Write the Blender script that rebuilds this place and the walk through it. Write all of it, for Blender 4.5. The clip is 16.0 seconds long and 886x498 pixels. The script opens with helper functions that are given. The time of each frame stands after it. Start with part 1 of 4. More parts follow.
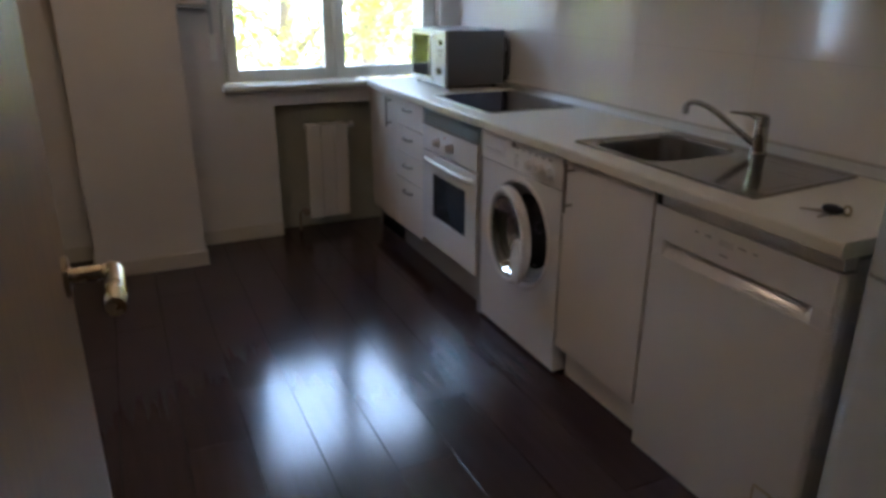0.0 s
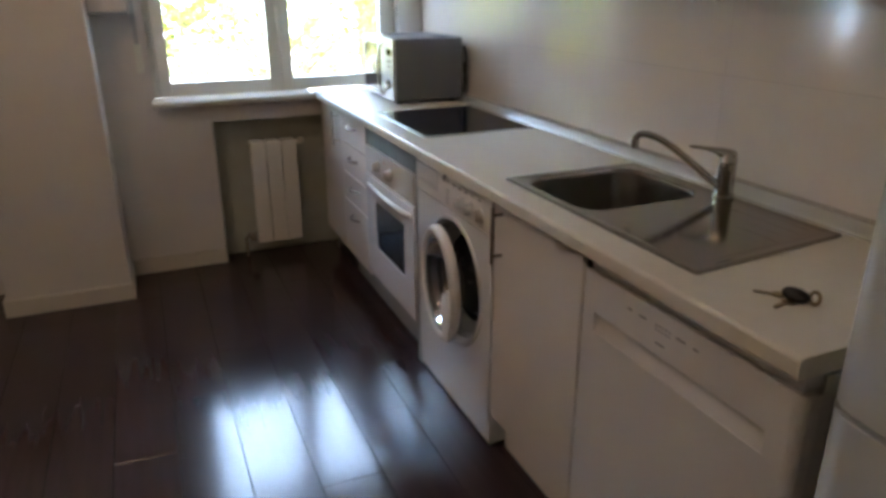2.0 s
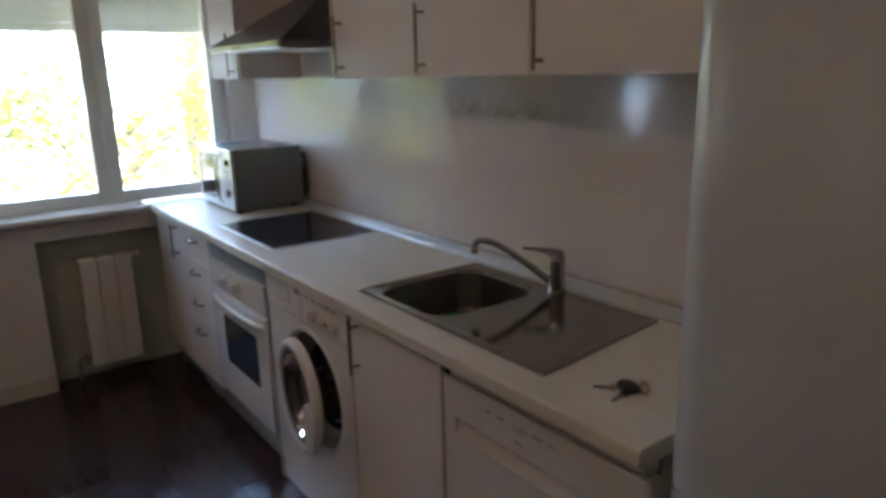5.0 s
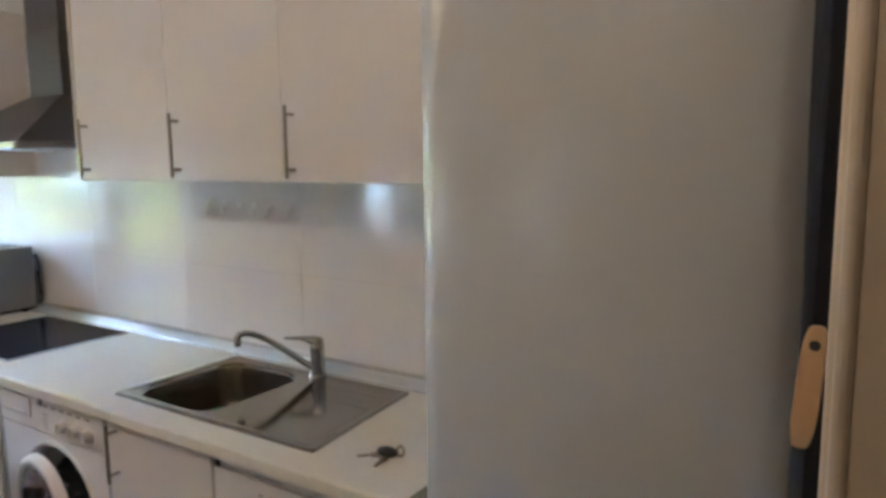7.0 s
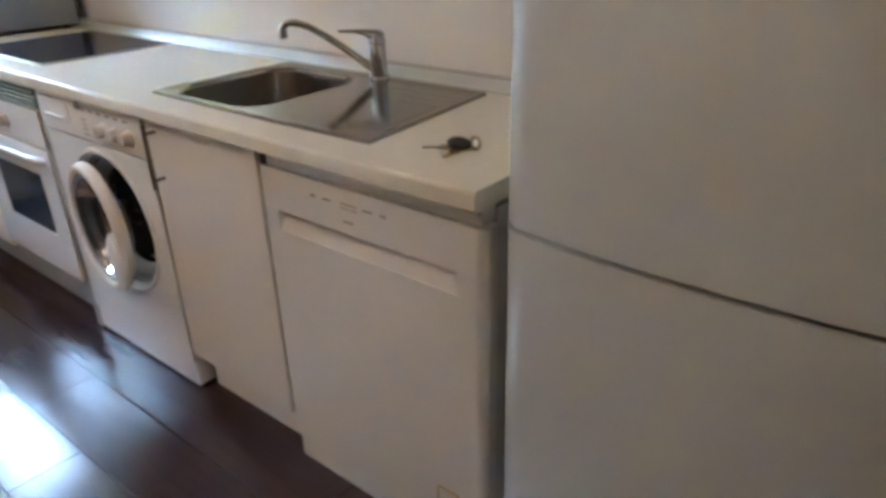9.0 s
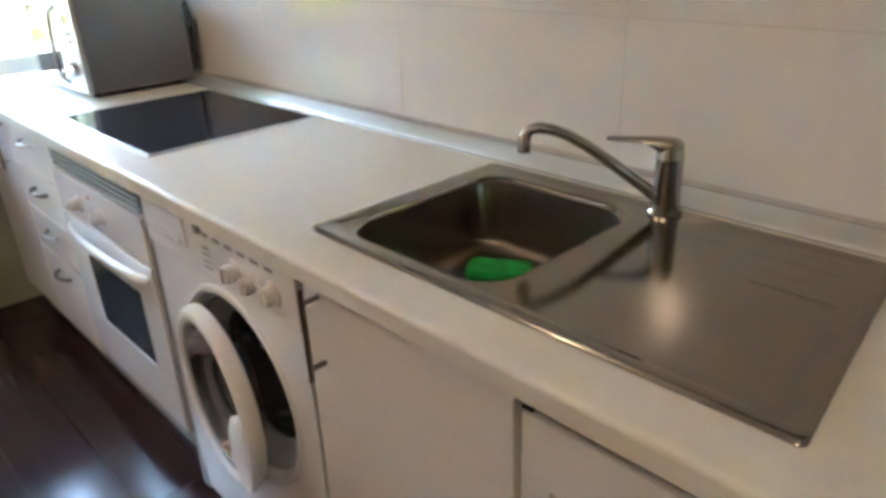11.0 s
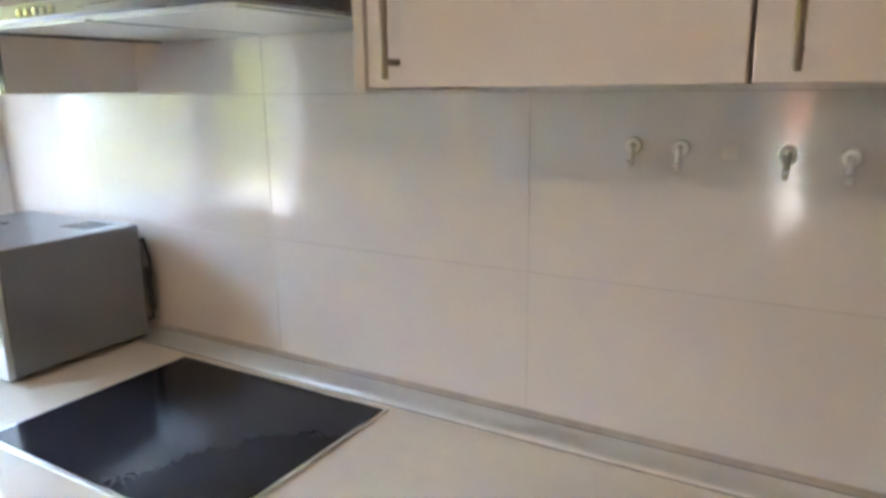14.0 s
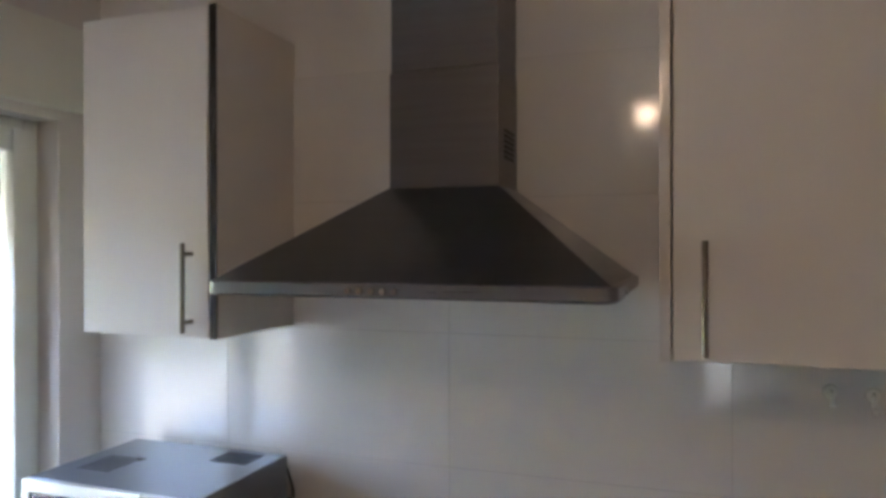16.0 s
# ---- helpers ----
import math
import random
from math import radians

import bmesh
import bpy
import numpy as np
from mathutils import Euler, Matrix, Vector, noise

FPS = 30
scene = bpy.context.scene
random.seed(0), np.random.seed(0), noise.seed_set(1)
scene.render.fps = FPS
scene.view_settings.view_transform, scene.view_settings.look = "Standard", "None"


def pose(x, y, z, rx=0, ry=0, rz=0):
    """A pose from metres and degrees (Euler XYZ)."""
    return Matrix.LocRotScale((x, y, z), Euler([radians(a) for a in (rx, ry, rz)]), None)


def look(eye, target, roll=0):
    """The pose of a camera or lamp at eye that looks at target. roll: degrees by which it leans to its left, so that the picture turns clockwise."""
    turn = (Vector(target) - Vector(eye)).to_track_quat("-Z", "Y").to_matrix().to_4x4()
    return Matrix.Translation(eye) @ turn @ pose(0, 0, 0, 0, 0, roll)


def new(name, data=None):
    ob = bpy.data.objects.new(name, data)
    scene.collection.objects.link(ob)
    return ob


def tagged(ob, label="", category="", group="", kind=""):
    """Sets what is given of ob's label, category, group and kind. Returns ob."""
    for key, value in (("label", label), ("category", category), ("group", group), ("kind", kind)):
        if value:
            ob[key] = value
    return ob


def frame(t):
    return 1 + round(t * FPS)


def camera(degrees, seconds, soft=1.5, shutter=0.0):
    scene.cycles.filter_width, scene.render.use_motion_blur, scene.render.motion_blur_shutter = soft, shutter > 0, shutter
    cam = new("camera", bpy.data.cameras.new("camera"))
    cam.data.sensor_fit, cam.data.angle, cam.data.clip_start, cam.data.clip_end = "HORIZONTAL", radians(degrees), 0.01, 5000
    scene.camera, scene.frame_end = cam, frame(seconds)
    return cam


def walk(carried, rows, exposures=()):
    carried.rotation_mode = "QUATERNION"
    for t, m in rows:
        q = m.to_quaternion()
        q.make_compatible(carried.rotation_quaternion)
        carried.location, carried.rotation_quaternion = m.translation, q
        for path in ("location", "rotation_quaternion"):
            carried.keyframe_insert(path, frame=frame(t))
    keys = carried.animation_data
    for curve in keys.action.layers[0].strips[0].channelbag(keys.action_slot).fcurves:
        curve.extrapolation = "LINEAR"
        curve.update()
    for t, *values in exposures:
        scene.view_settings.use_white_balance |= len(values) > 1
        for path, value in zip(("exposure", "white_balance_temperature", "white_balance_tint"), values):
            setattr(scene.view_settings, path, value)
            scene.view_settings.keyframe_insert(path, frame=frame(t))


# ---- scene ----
cam = camera(64.7, 16.0, soft=3.6)

PATH = [
    (0, (1.074, 0.432, 1.379), (1.857, 2.137, 0.686), 0.3),
    (0.5, (1.093, 0.421, 1.353), (1.855, 2.031, 0.442), 0.5),
    (1, (1.159, 0.445, 1.393), (1.913, 2.039, 0.449), -0.2),
    (1.5, (1.436, 0.592, 1.401), (2.162, 2.264, 0.578), -0),
    (2, (1.546, 0.687, 1.411), (2.277, 2.411, 0.707), -0.2),
    (2.5, (1.553, 0.731, 1.436), (2.299, 2.481, 0.821), -0.3),
    (3, (1.537, 0.713, 1.496), (2.3, 2.49, 0.984), -0.6),
    (3.2, (1.54, 0.688, 1.522), (2.303, 2.478, 1.058), -0.6),
    (5.3, (1.488, 0.656, 1.517), (2.776, 2.105, 1.026), -0.8),
    (5.5, (1.458, 0.648, 1.527), (2.849, 2.005, 1.056), -0.4),
    (6, (1.405, 0.586, 1.62), (2.98, 1.764, 1.229), -0.5),
    (6.5, (1.379, 0.557, 1.662), (3.027, 1.664, 1.373), -0.9),
    (7, (1.356, 0.54, 1.563), (3.019, 1.623, 1.302), -0.6),
    (7.5, (1.365, 0.562, 1.412), (3.01, 1.627, 1.013), -0.1),
    (8, (1.403, 0.546, 1.32), (2.973, 1.582, 0.651), -0.9),
    (10.3, (1.863, 1.222, 1.285), (3.092, 2.496, 0.355), -2.1),
    (10.5, (1.893, 1.312, 1.305), (3.112, 2.611, 0.395), -2.7),
    (11, (1.894, 1.481, 1.331), (3.148, 2.8, 0.503), -2.2),
    (11.5, (1.864, 1.643, 1.36), (3.22, 2.864, 0.54), -2.1),
    (12, (1.894, 1.799, 1.353), (3.41, 2.812, 0.532), -2.2),
    (12.5, (2.0, 1.959, 1.395), (3.59, 2.846, 0.567), -2.2),
    (13, (1.999, 2.067, 1.421), (3.634, 2.97, 0.707), -1.7),
    (13.5, (1.964, 2.15, 1.46), (3.634, 3.085, 0.879), -1.4),
    (14, (1.9, 2.28, 1.501), (3.575, 3.276, 1.051), -0.7),
    (14.5, (1.7, 2.42, 1.52), (3.431, 3.382, 1.24), -0.2),
    (15, (1.652, 2.556, 1.585), (3.405, 3.496, 1.373), -0.3),
    (15.5, (1.596, 2.722, 1.641), (3.409, 3.562, 1.547), -0.3),
    (16, (1.475, 2.844, 1.688), (3.364, 3.501, 1.684), -0.1),
]
EXPOSURES = [(0, 3.72, 5720, 14), (0.5, 4.9, 6200, 12), (1, 5.25, 6050, 8), (1.5, 5.15, 6150, 9), (2, 4.25, 6050, 14), (2.5, 3.98, 6150, 14), (3, 3.7, 5970, 13), (5.5, 3.72, 5650, 16), (6, 4.76, 5500, 13), (6.5, 5.0, 5420, 12), (7, 5.05, 5450, 11), (8, 5.4, 5540, 11), (10.5, 5.18, 5880, 9), (11, 5.26, 5960, 10), (11.5, 5.08, 6050, 12), (12, 5.08, 5950, 11), (12.5, 5.45, 5850, 11), (13.5, 5.55, 5880, 10), (14, 5.02, 6150, 15), (14.5, 4.68, 6450, 19), (15, 4.3, 6500, 21), (15.5, 3.38, 6250, 16), (16, 3.95, 5850, 16)]
walk(cam, [(t, look(eye, target, roll)) for t, eye, target, roll in PATH], EXPOSURES)

# ---- world, sun, lamps ----
FLOOR = 0.02
world = bpy.data.worlds.new("sky")
scene.world = world
world.use_nodes = True
wn = world.node_tree
sky = wn.nodes.new("ShaderNodeTexSky")
sky.sky_type = "NISHITA"
sky.sun_disc = False
sky.sun_elevation = radians(48)
sky.sun_rotation = radians(93)
wn.links.new(sky.outputs[0], wn.nodes["Background"].inputs[0])
wn.nodes["Background"].inputs[1].default_value = 0.15

sun = new("sun", bpy.data.lights.new("sun", "SUN"))
sun.data.energy = 5.0
sun.data.angle = radians(0.5)
sun.data.color = (1.0, 0.95, 0.86)
sun.matrix_world = look((9.0, -0.45, 10.0), (0.0, 0.0, 0.0))

# First is an added fill for the fridge; second the warm ceiling lamp.
for watts, lx, ly in ((0.33, 1.15, 1.20), (0.40, 1.05, 3.02)):
    lamp = new("warm_light", bpy.data.lights.new("warm_light", "POINT"))
    lamp.data.energy = watts
    lamp.data.shadow_soft_size = 0.045
    lamp.data.color = (1.0, 0.69, 0.42)
    lamp.location = (lx, ly, 2.32)

# ---- materials ----
def mat(name, color, rough=0.5, metal=0.0, var=0.06, scale=6.0, fine=120.0, bump=0.03, rvar=0.08, stretch=(1, 1, 1), clear=0.0, spec=0.5, random_tint=0.0):
    m = bpy.data.materials.new(name)
    m.use_nodes = True
    nt = m.node_tree
    b = nt.nodes["Principled BSDF"]
    tc = nt.nodes.new("ShaderNodeTexCoord")
    mp = nt.nodes.new("ShaderNodeMapping")
    mp.inputs["Scale"].default_value = stretch
    nt.links.new(tc.outputs["Object"], mp.inputs[0])
    big = nt.nodes.new("ShaderNodeTexNoise")
    big.inputs["Scale"].default_value = scale
    big.inputs["Detail"].default_value = 5
    small = nt.nodes.new("ShaderNodeTexNoise")
    small.inputs["Scale"].default_value = fine
    small.inputs["Detail"].default_value = 3
    nt.links.new(mp.outputs[0], big.inputs[0])
    nt.links.new(mp.outputs[0], small.inputs[0])
    add = nt.nodes.new("ShaderNodeMath")
    add.operation = "MULTIPLY_ADD"
    add.inputs[1].default_value = 0.35
    nt.links.new(small.outputs[0], add.inputs[0])
    nt.links.new(big.outputs[0], add.inputs[2])
    rng = nt.nodes.new("ShaderNodeMapRange")
    rng.inputs["From Min"].default_value = 0.4
    rng.inputs["From Max"].default_value = 0.95
    nt.links.new(add.outputs[0], rng.inputs[0])
    mix = nt.nodes.new("ShaderNodeMix")
    mix.data_type = "RGBA"
    mix.inputs["A"].default_value = (*[max(0.0, c * (1 - var)) for c in color], 1)
    mix.inputs["B"].default_value = (*[min(1.0, c * (1 + var)) for c in color], 1)
    nt.links.new(rng.outputs[0], mix.inputs["Factor"])
    out = mix.outputs["Result"]
    if random_tint:
        oi = nt.nodes.new("ShaderNodeObjectInfo")
        r2 = nt.nodes.new("ShaderNodeMapRange")
        r2.inputs["To Min"].default_value = 1 - random_tint
        r2.inputs["To Max"].default_value = 1 + random_tint
        nt.links.new(oi.outputs["Random"], r2.inputs[0])
        hs = nt.nodes.new("ShaderNodeHueSaturation")
        nt.links.new(r2.outputs[0], hs.inputs["Value"])
        nt.links.new(out, hs.inputs["Color"])
        out = hs.outputs[0]
    nt.links.new(out, b.inputs["Base Color"])
    rr = nt.nodes.new("ShaderNodeMapRange")
    rr.inputs["To Min"].default_value = max(0.02, rough - rvar)
    rr.inputs["To Max"].default_value = min(1.0, rough + rvar)
    nt.links.new(big.outputs[0], rr.inputs[0])
    nt.links.new(rr.outputs[0], b.inputs["Roughness"])
    b.inputs["Metallic"].default_value = metal
    b.inputs["Specular IOR Level"].default_value = spec
    if clear:
        b.inputs["Coat Weight"].default_value = clear
        b.inputs["Coat Roughness"].default_value = 0.13
    if bump:
        bp = nt.nodes.new("ShaderNodeBump")
        bp.inputs["Strength"].default_value = bump
        bp.inputs["Distance"].default_value = 0.01
        nt.links.new(add.outputs[0], bp.inputs["Height"])
        nt.links.new(bp.outputs[0], b.inputs["Normal"])
    return m


def glass_mat(name, color=(1, 1, 1), rough=0.0):
    m = bpy.data.materials.new(name)
    m.use_nodes = True
    b = m.node_tree.nodes["Principled BSDF"]
    b.inputs["Base Color"].default_value = (*color, 1)
    b.inputs["Roughness"].default_value = rough
    b.inputs["Transmission Weight"].default_value = 1.0
    b.inputs["IOR"].default_value = 1.45
    return m


def glow_mat(name, color, strength):
    m = bpy.data.materials.new(name)
    m.use_nodes = True
    b = m.node_tree.nodes["Principled BSDF"]
    b.inputs["Base Color"].default_value = (*color, 1)
    b.inputs["Emission Color"].default_value = (*color, 1)
    b.inputs["Emission Strength"].default_value = strength
    return m


PAINT = mat("wall_paint", (0.74, 0.71, 0.67), 0.75, var=0.05, scale=2.5, fine=160, bump=0.08)
NICHE_GREY = mat("niche_grey", (0.50, 0.51, 0.43), 0.8, var=0.12, scale=4, bump=0.08)
CEILING = mat("ceiling_paint", (0.80, 0.79, 0.76), 0.85, var=0.03, scale=2)
TILE = mat("wall_tile_glaze", (0.74, 0.71, 0.67), 0.095, var=0.02, scale=5, fine=30, bump=0.006, rvar=0.02, random_tint=0.012, spec=0.45)
GROUT = mat("grout", (0.56, 0.53, 0.49), 0.9, var=0.1, scale=30)
PLANK = mat("dark_laminate", (0.046, 0.028, 0.029), 0.17, var=0.14, scale=3.5, fine=70, bump=0.0, spec=0.5, rvar=0.006, stretch=(9, 0.7, 9), random_tint=0.17)
PLANK_GAP = mat("plank_gap", (0.012, 0.008, 0.007), 0.7, var=0.2)
SKIRT = mat("skirting_paint", (0.66, 0.62, 0.54), 0.45, var=0.08, scale=8)
LAMINATE = mat("cream_laminate", (0.76, 0.725, 0.68), 0.46, spec=0.3, var=0.025, scale=3, fine=200, bump=0.02)
CARCASS = mat("carcass_board", (0.60, 0.55, 0.47), 0.5, var=0.04)
COUNTER = mat("worktop_laminate", (0.74, 0.71, 0.62), 0.38, var=0.035, scale=25, fine=240, bump=0.015)
ENAMEL = mat("white_enamel", (0.77, 0.77, 0.77), 0.22, var=0.01, scale=3, bump=0.0, rvar=0.02)
APPLIANCE = mat("appliance_plastic", (0.74, 0.73, 0.71), 0.3, var=0.01, scale=3, bump=0.0, rvar=0.015)
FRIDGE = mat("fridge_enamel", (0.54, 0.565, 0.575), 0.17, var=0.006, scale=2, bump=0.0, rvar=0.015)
STEEL = mat("brushed_steel", (0.285, 0.265, 0.24), 0.115, 1.0, rvar=0.04, var=0.06, scale=8, fine=60, bump=0.008, stretch=(30, 1, 30))
BASIN_STEEL = mat("satin_basin_steel", (0.25, 0.222, 0.195), 0.36, 1.0, var=0.1, scale=9, fine=80, bump=0.01)
HOB_GLASS = mat("ceramic_glass", (0.014, 0.015, 0.021), 0.15, spec=0.13, var=0.15, scale=3, bump=0.0, rvar=0.02)
STEEL_DARK = mat("hood_steel", (0.175, 0.170, 0.175), 0.32, 1.0, var=0.08, scale=4, fine=90, bump=0.015, stretch=(1, 1, 22))
CHROME = mat("chrome", (0.43, 0.415, 0.39), 0.09, 1.0, var=0.03, scale=10, bump=0.0)
NICKEL = mat("handle_nickel", (0.29, 0.255, 0.215), 0.30, 1.0, var=0.05, scale=20, bump=0.0)
SATIN = mat("satin_aluminium", (0.74, 0.755, 0.74), 0.42, 0.85, var=0.02, scale=6, fine=90, bump=0.0, rvar=0.03)
ALU = mat("aluminium_trim", (0.62, 0.635, 0.62), 0.34, 1.0, var=0.06, scale=20, stretch=(20, 1, 20))
BLACK_GLASS = mat("black_glass", (0.012, 0.012, 0.014), 0.06, var=0.2, scale=3, bump=0.0, rvar=0.02)
BLACK = mat("black_plastic", (0.015, 0.015, 0.016), 0.5, var=0.2)
STRAP = mat("strap_web", (0.52, 0.53, 0.52), 0.7, var=0.06)
GREY_TRIM = mat("grey_trim", (0.33, 0.35, 0.36), 0.45, var=0.08)
# Base lifted to blue-grey to stand in for the reflected window.
OVEN_GLASS = mat("oven_glass_reflection_tint", (0.035, 0.048, 0.062), 0.10, var=0.15, scale=3, bump=0.0, rvar=0.02)
VENT = mat("vent_blue_grey", (0.36, 0.45, 0.49), 0.4, var=0.05)
MW_SIDE = mat("microwave_case", (0.23, 0.245, 0.27), 0.30, 0.7, var=0.05, scale=6)
MW_FRONT = mat("microwave_silver", (0.56, 0.57, 0.57), 0.30, 0.6, var=0.05)
DRUM = mat("washer_drum_steel", (0.50, 0.50, 0.51), 0.25, 1.0, var=0.1, scale=40)
GASKET = mat("grey_rubber", (0.29, 0.295, 0.305), 0.36, var=0.15)
DOOR_GLASS = glass_mat("porthole_glass", (0.16, 0.17, 0.18), 0.09)
PANE = glass_mat("window_glass", (0.97, 1.0, 0.98))
PVC = mat("window_pvc", (0.80, 0.81, 0.73), 0.35, var=0.02, scale=6)
SHUTTER = mat("shutter_slat", (0.72, 0.74, 0.64), 0.6, var=0.06)
nt = SHUTTER.node_tree
tr = nt.nodes.new("ShaderNodeBsdfTranslucent")
tr.inputs[0].default_value = (0.70, 0.74, 0.60, 1)
ms = nt.nodes.new("ShaderNodeMixShader")
ms.inputs[0].default_value = 0.16
nt.links.new(nt.nodes["Principled BSDF"].outputs[0], ms.inputs[1])
nt.links.new(tr.outputs[0], ms.inputs[2])
nt.links.new(ms.outputs[0], nt.nodes["Material Output"].inputs[0])
DOOR_WOOD = mat("door_veneer", (0.43, 0.32, 0.21), 0.5, spec=0.25, var=0.12, scale=4, fine=60, stretch=(12, 12, 1))
CASING = mat("casing_paint", (0.56, 0.48, 0.36), 0.4, var=0.08, scale=7)
BRASS = mat("brass", (0.46, 0.38, 0.26), 0.28, 1.0, var=0.08, scale=30)
RAD = mat("radiator_enamel", (0.74, 0.71, 0.64), 0.35, var=0.03)
SPONGE_G = mat("green_foam", (0.014, 0.32, 0.055), 0.9, var=0.3, scale=60, fine=300, bump=0.4)
SPONGE_Y = mat("yellow_cloth", (0.62, 0.52, 0.03), 0.85, var=0.2, scale=40, fine=250, bump=0.3)
SOCKET = mat("socket_ivory", (0.60, 0.55, 0.43), 0.35, var=0.03)
HOOK = mat("hook_plastic", (0.83, 0.81, 0.75), 0.3, var=0.03)
WOOD = mat("beech_handle", (0.45, 0.27, 0.12), 0.5, var=0.15, scale=10, stretch=(8, 8, 1))
NAVY = mat("navy_fabric", (0.012, 0.014, 0.026), 0.9, var=0.3, scale=30, fine=400, bump=0.2)
PAPER = mat("white_plastic_sheet", (0.62, 0.60, 0.54), 0.5, var=0.08, scale=12)
STICKER = mat("old_glue_mark", (0.50, 0.42, 0.24), 0.6, var=0.25, scale=25)
GREY_MARK = mat("panel_print", (0.30, 0.29, 0.29), 0.6, var=0.1)
BRASS_KEY = mat("key_brass", (0.45, 0.38, 0.25), 0.35, 1.0, var=0.1, scale=60)
LEAF = mat("leaf", (0.24, 0.27, 0.05), 0.5, var=0.35, scale=1.5, bump=0.0)
lt = LEAF.node_tree
tr = lt.nodes.new("ShaderNodeBsdfTranslucent")
tr.inputs[0].default_value = (0.30, 0.33, 0.05, 1)
ms = lt.nodes.new("ShaderNodeMixShader")
ms.inputs[0].default_value = 0.45
lt.links.new(lt.nodes["Principled BSDF"].outputs[0], ms.inputs[1])
lt.links.new(tr.outputs[0], ms.inputs[2])
lt.links.new(ms.outputs[0], lt.nodes["Material Output"].inputs[0])
BARK = mat("bark", (0.20, 0.16, 0.11), 0.9, var=0.3, scale=20, bump=0.4)
BRICK = mat("orange_brick", (0.27, 0.115, 0.06), 0.85, var=0.2, scale=12, bump=0.2, random_tint=0.15)
MORTAR = mat("mortar", (0.27, 0.23, 0.19), 0.9, var=0.1)
GRASS = mat("pale_paving", (0.34, 0.31, 0.26), 0.9, var=0.15, scale=0.6)
PLASTER = mat("pale_render", (0.60, 0.58, 0.54), 0.85, var=0.06, scale=0.8)
GLOSS = mat("gloss_plastic", (0.70, 0.69, 0.67), 0.11, var=0.01, scale=3, bump=0.0, rvar=0.01)
DARK_EDGE = mat("dark_edge_strip", (0.035, 0.032, 0.030), 0.5, var=0.15, scale=20, bump=0.0)
RIM = mat("hood_rim_steel", (0.23, 0.225, 0.23), 0.30, 1.0, var=0.05, scale=6, bump=0.0, stretch=(1, 1, 12))
EDGE = mat("gloss_edge_band", (0.66, 0.62, 0.56), 0.16, var=0.03, scale=12, bump=0.0, rvar=0.02, clear=0.6)


# ---- geometry ----
class Geo:
    """Gathers primitives in world metres into one mesh."""

    def __init__(self):
        self.bm = bmesh.new()

    def box(self, x0, x1, y0, y1, z0, z1, bev=0.0, seg=2):
        t = bmesh.new()
        m = Matrix.LocRotScale(((x0 + x1) / 2, (y0 + y1) / 2, (z0 + z1) / 2), None, (abs(x1 - x0), abs(y1 - y0), abs(z1 - z0)))
        bmesh.ops.create_cube(t, size=1, matrix=m)
        if bev:
            bmesh.ops.bevel(t, geom=t.edges[:], offset=bev, segments=seg, profile=0.5, affect="EDGES")
        return self.take(t)

    def take(self, t, m=None):
        me = bpy.data.meshes.new("tmp")
        if m is not None:
            t.transform(m)
        t.to_mesh(me)
        t.free()
        self.bm.from_mesh(me)
        bpy.data.meshes.remove(me)
        return self

    def rod(self, p, q, r, r2=None, seg=16, caps=True):
        p, q = Vector(p), Vector(q)
        t = bmesh.new()
        bmesh.ops.create_cone(t, cap_ends=caps, segments=seg, radius1=r, radius2=r if r2 is None else r2, depth=(q - p).length)
        turn = (q - p).to_track_quat("Z", "Y").to_matrix().to_4x4()
        return self.take(t, Matrix.Translation((p + q) / 2) @ turn)

    def ball(self, c, r, sx=1, sy=1, sz=1, seg=16):
        t = bmesh.new()
        bmesh.ops.create_uvsphere(t, u_segments=seg, v_segments=seg // 2, radius=r)
        return self.take(t, Matrix.Translation(c) @ Matrix.Diagonal((sx, sy, sz, 1)))

    def tube(self, pts, radii, seg=12):
        """A round tube along points; radii a number or one for each."""
        pts = [Vector(p) for p in pts]
        if not hasattr(radii, "__len__"):
            radii = [radii] * len(pts)
        rings = []
        side = None
        for i, p in enumerate(pts):
            d = (pts[min(i + 1, len(pts) - 1)] - pts[max(i - 1, 0)]).normalized()
            if side is None:
                side = d.orthogonal().normalized()
            side = (side - d * side.dot(d)).normalized()
            up = d.cross(side)
            rings.append([self.bm.verts.new(p + radii[i] * (math.cos(a) * side + math.sin(a) * up)) for a in [2 * math.pi * k / seg for k in range(seg)]])
        for a, b in zip(rings, rings[1:]):
            for k in range(seg):
                self.bm.faces.new((a[k], a[(k + 1) % seg], b[(k + 1) % seg], b[k]))
        self.bm.faces.new(rings[0][::-1])
        self.bm.faces.new(rings[-1])
        return self

    def loft(self, loops, cap0=True, cap1=True):
        """Joins equal loops of points into a skin."""
        rings = [[self.bm.verts.new(p) for p in loop] for loop in loops]
        n = len(rings[0])
        for a, b in zip(rings, rings[1:]):
            for k in range(n):
                self.bm.faces.new((a[k], a[(k + 1) % n], b[(k + 1) % n], b[k]))
        if cap0:
            self.bm.faces.new(rings[0][::-1])
        if cap1:
            self.bm.faces.new(rings[-1])
        return self

    def disc(self, c, axis_x, profile, seg=40):
        """Turns a profile of (radius, x offset) about the line through c along x."""
        loops = [[(c[0] + dx * axis_x, c[1] + r * math.cos(a), c[2] + r * math.sin(a)) for a in [2 * math.pi * k / seg for k in range(seg)]] for r, dx in profile]
        return self.loft(loops, cap0=False, cap1=False)


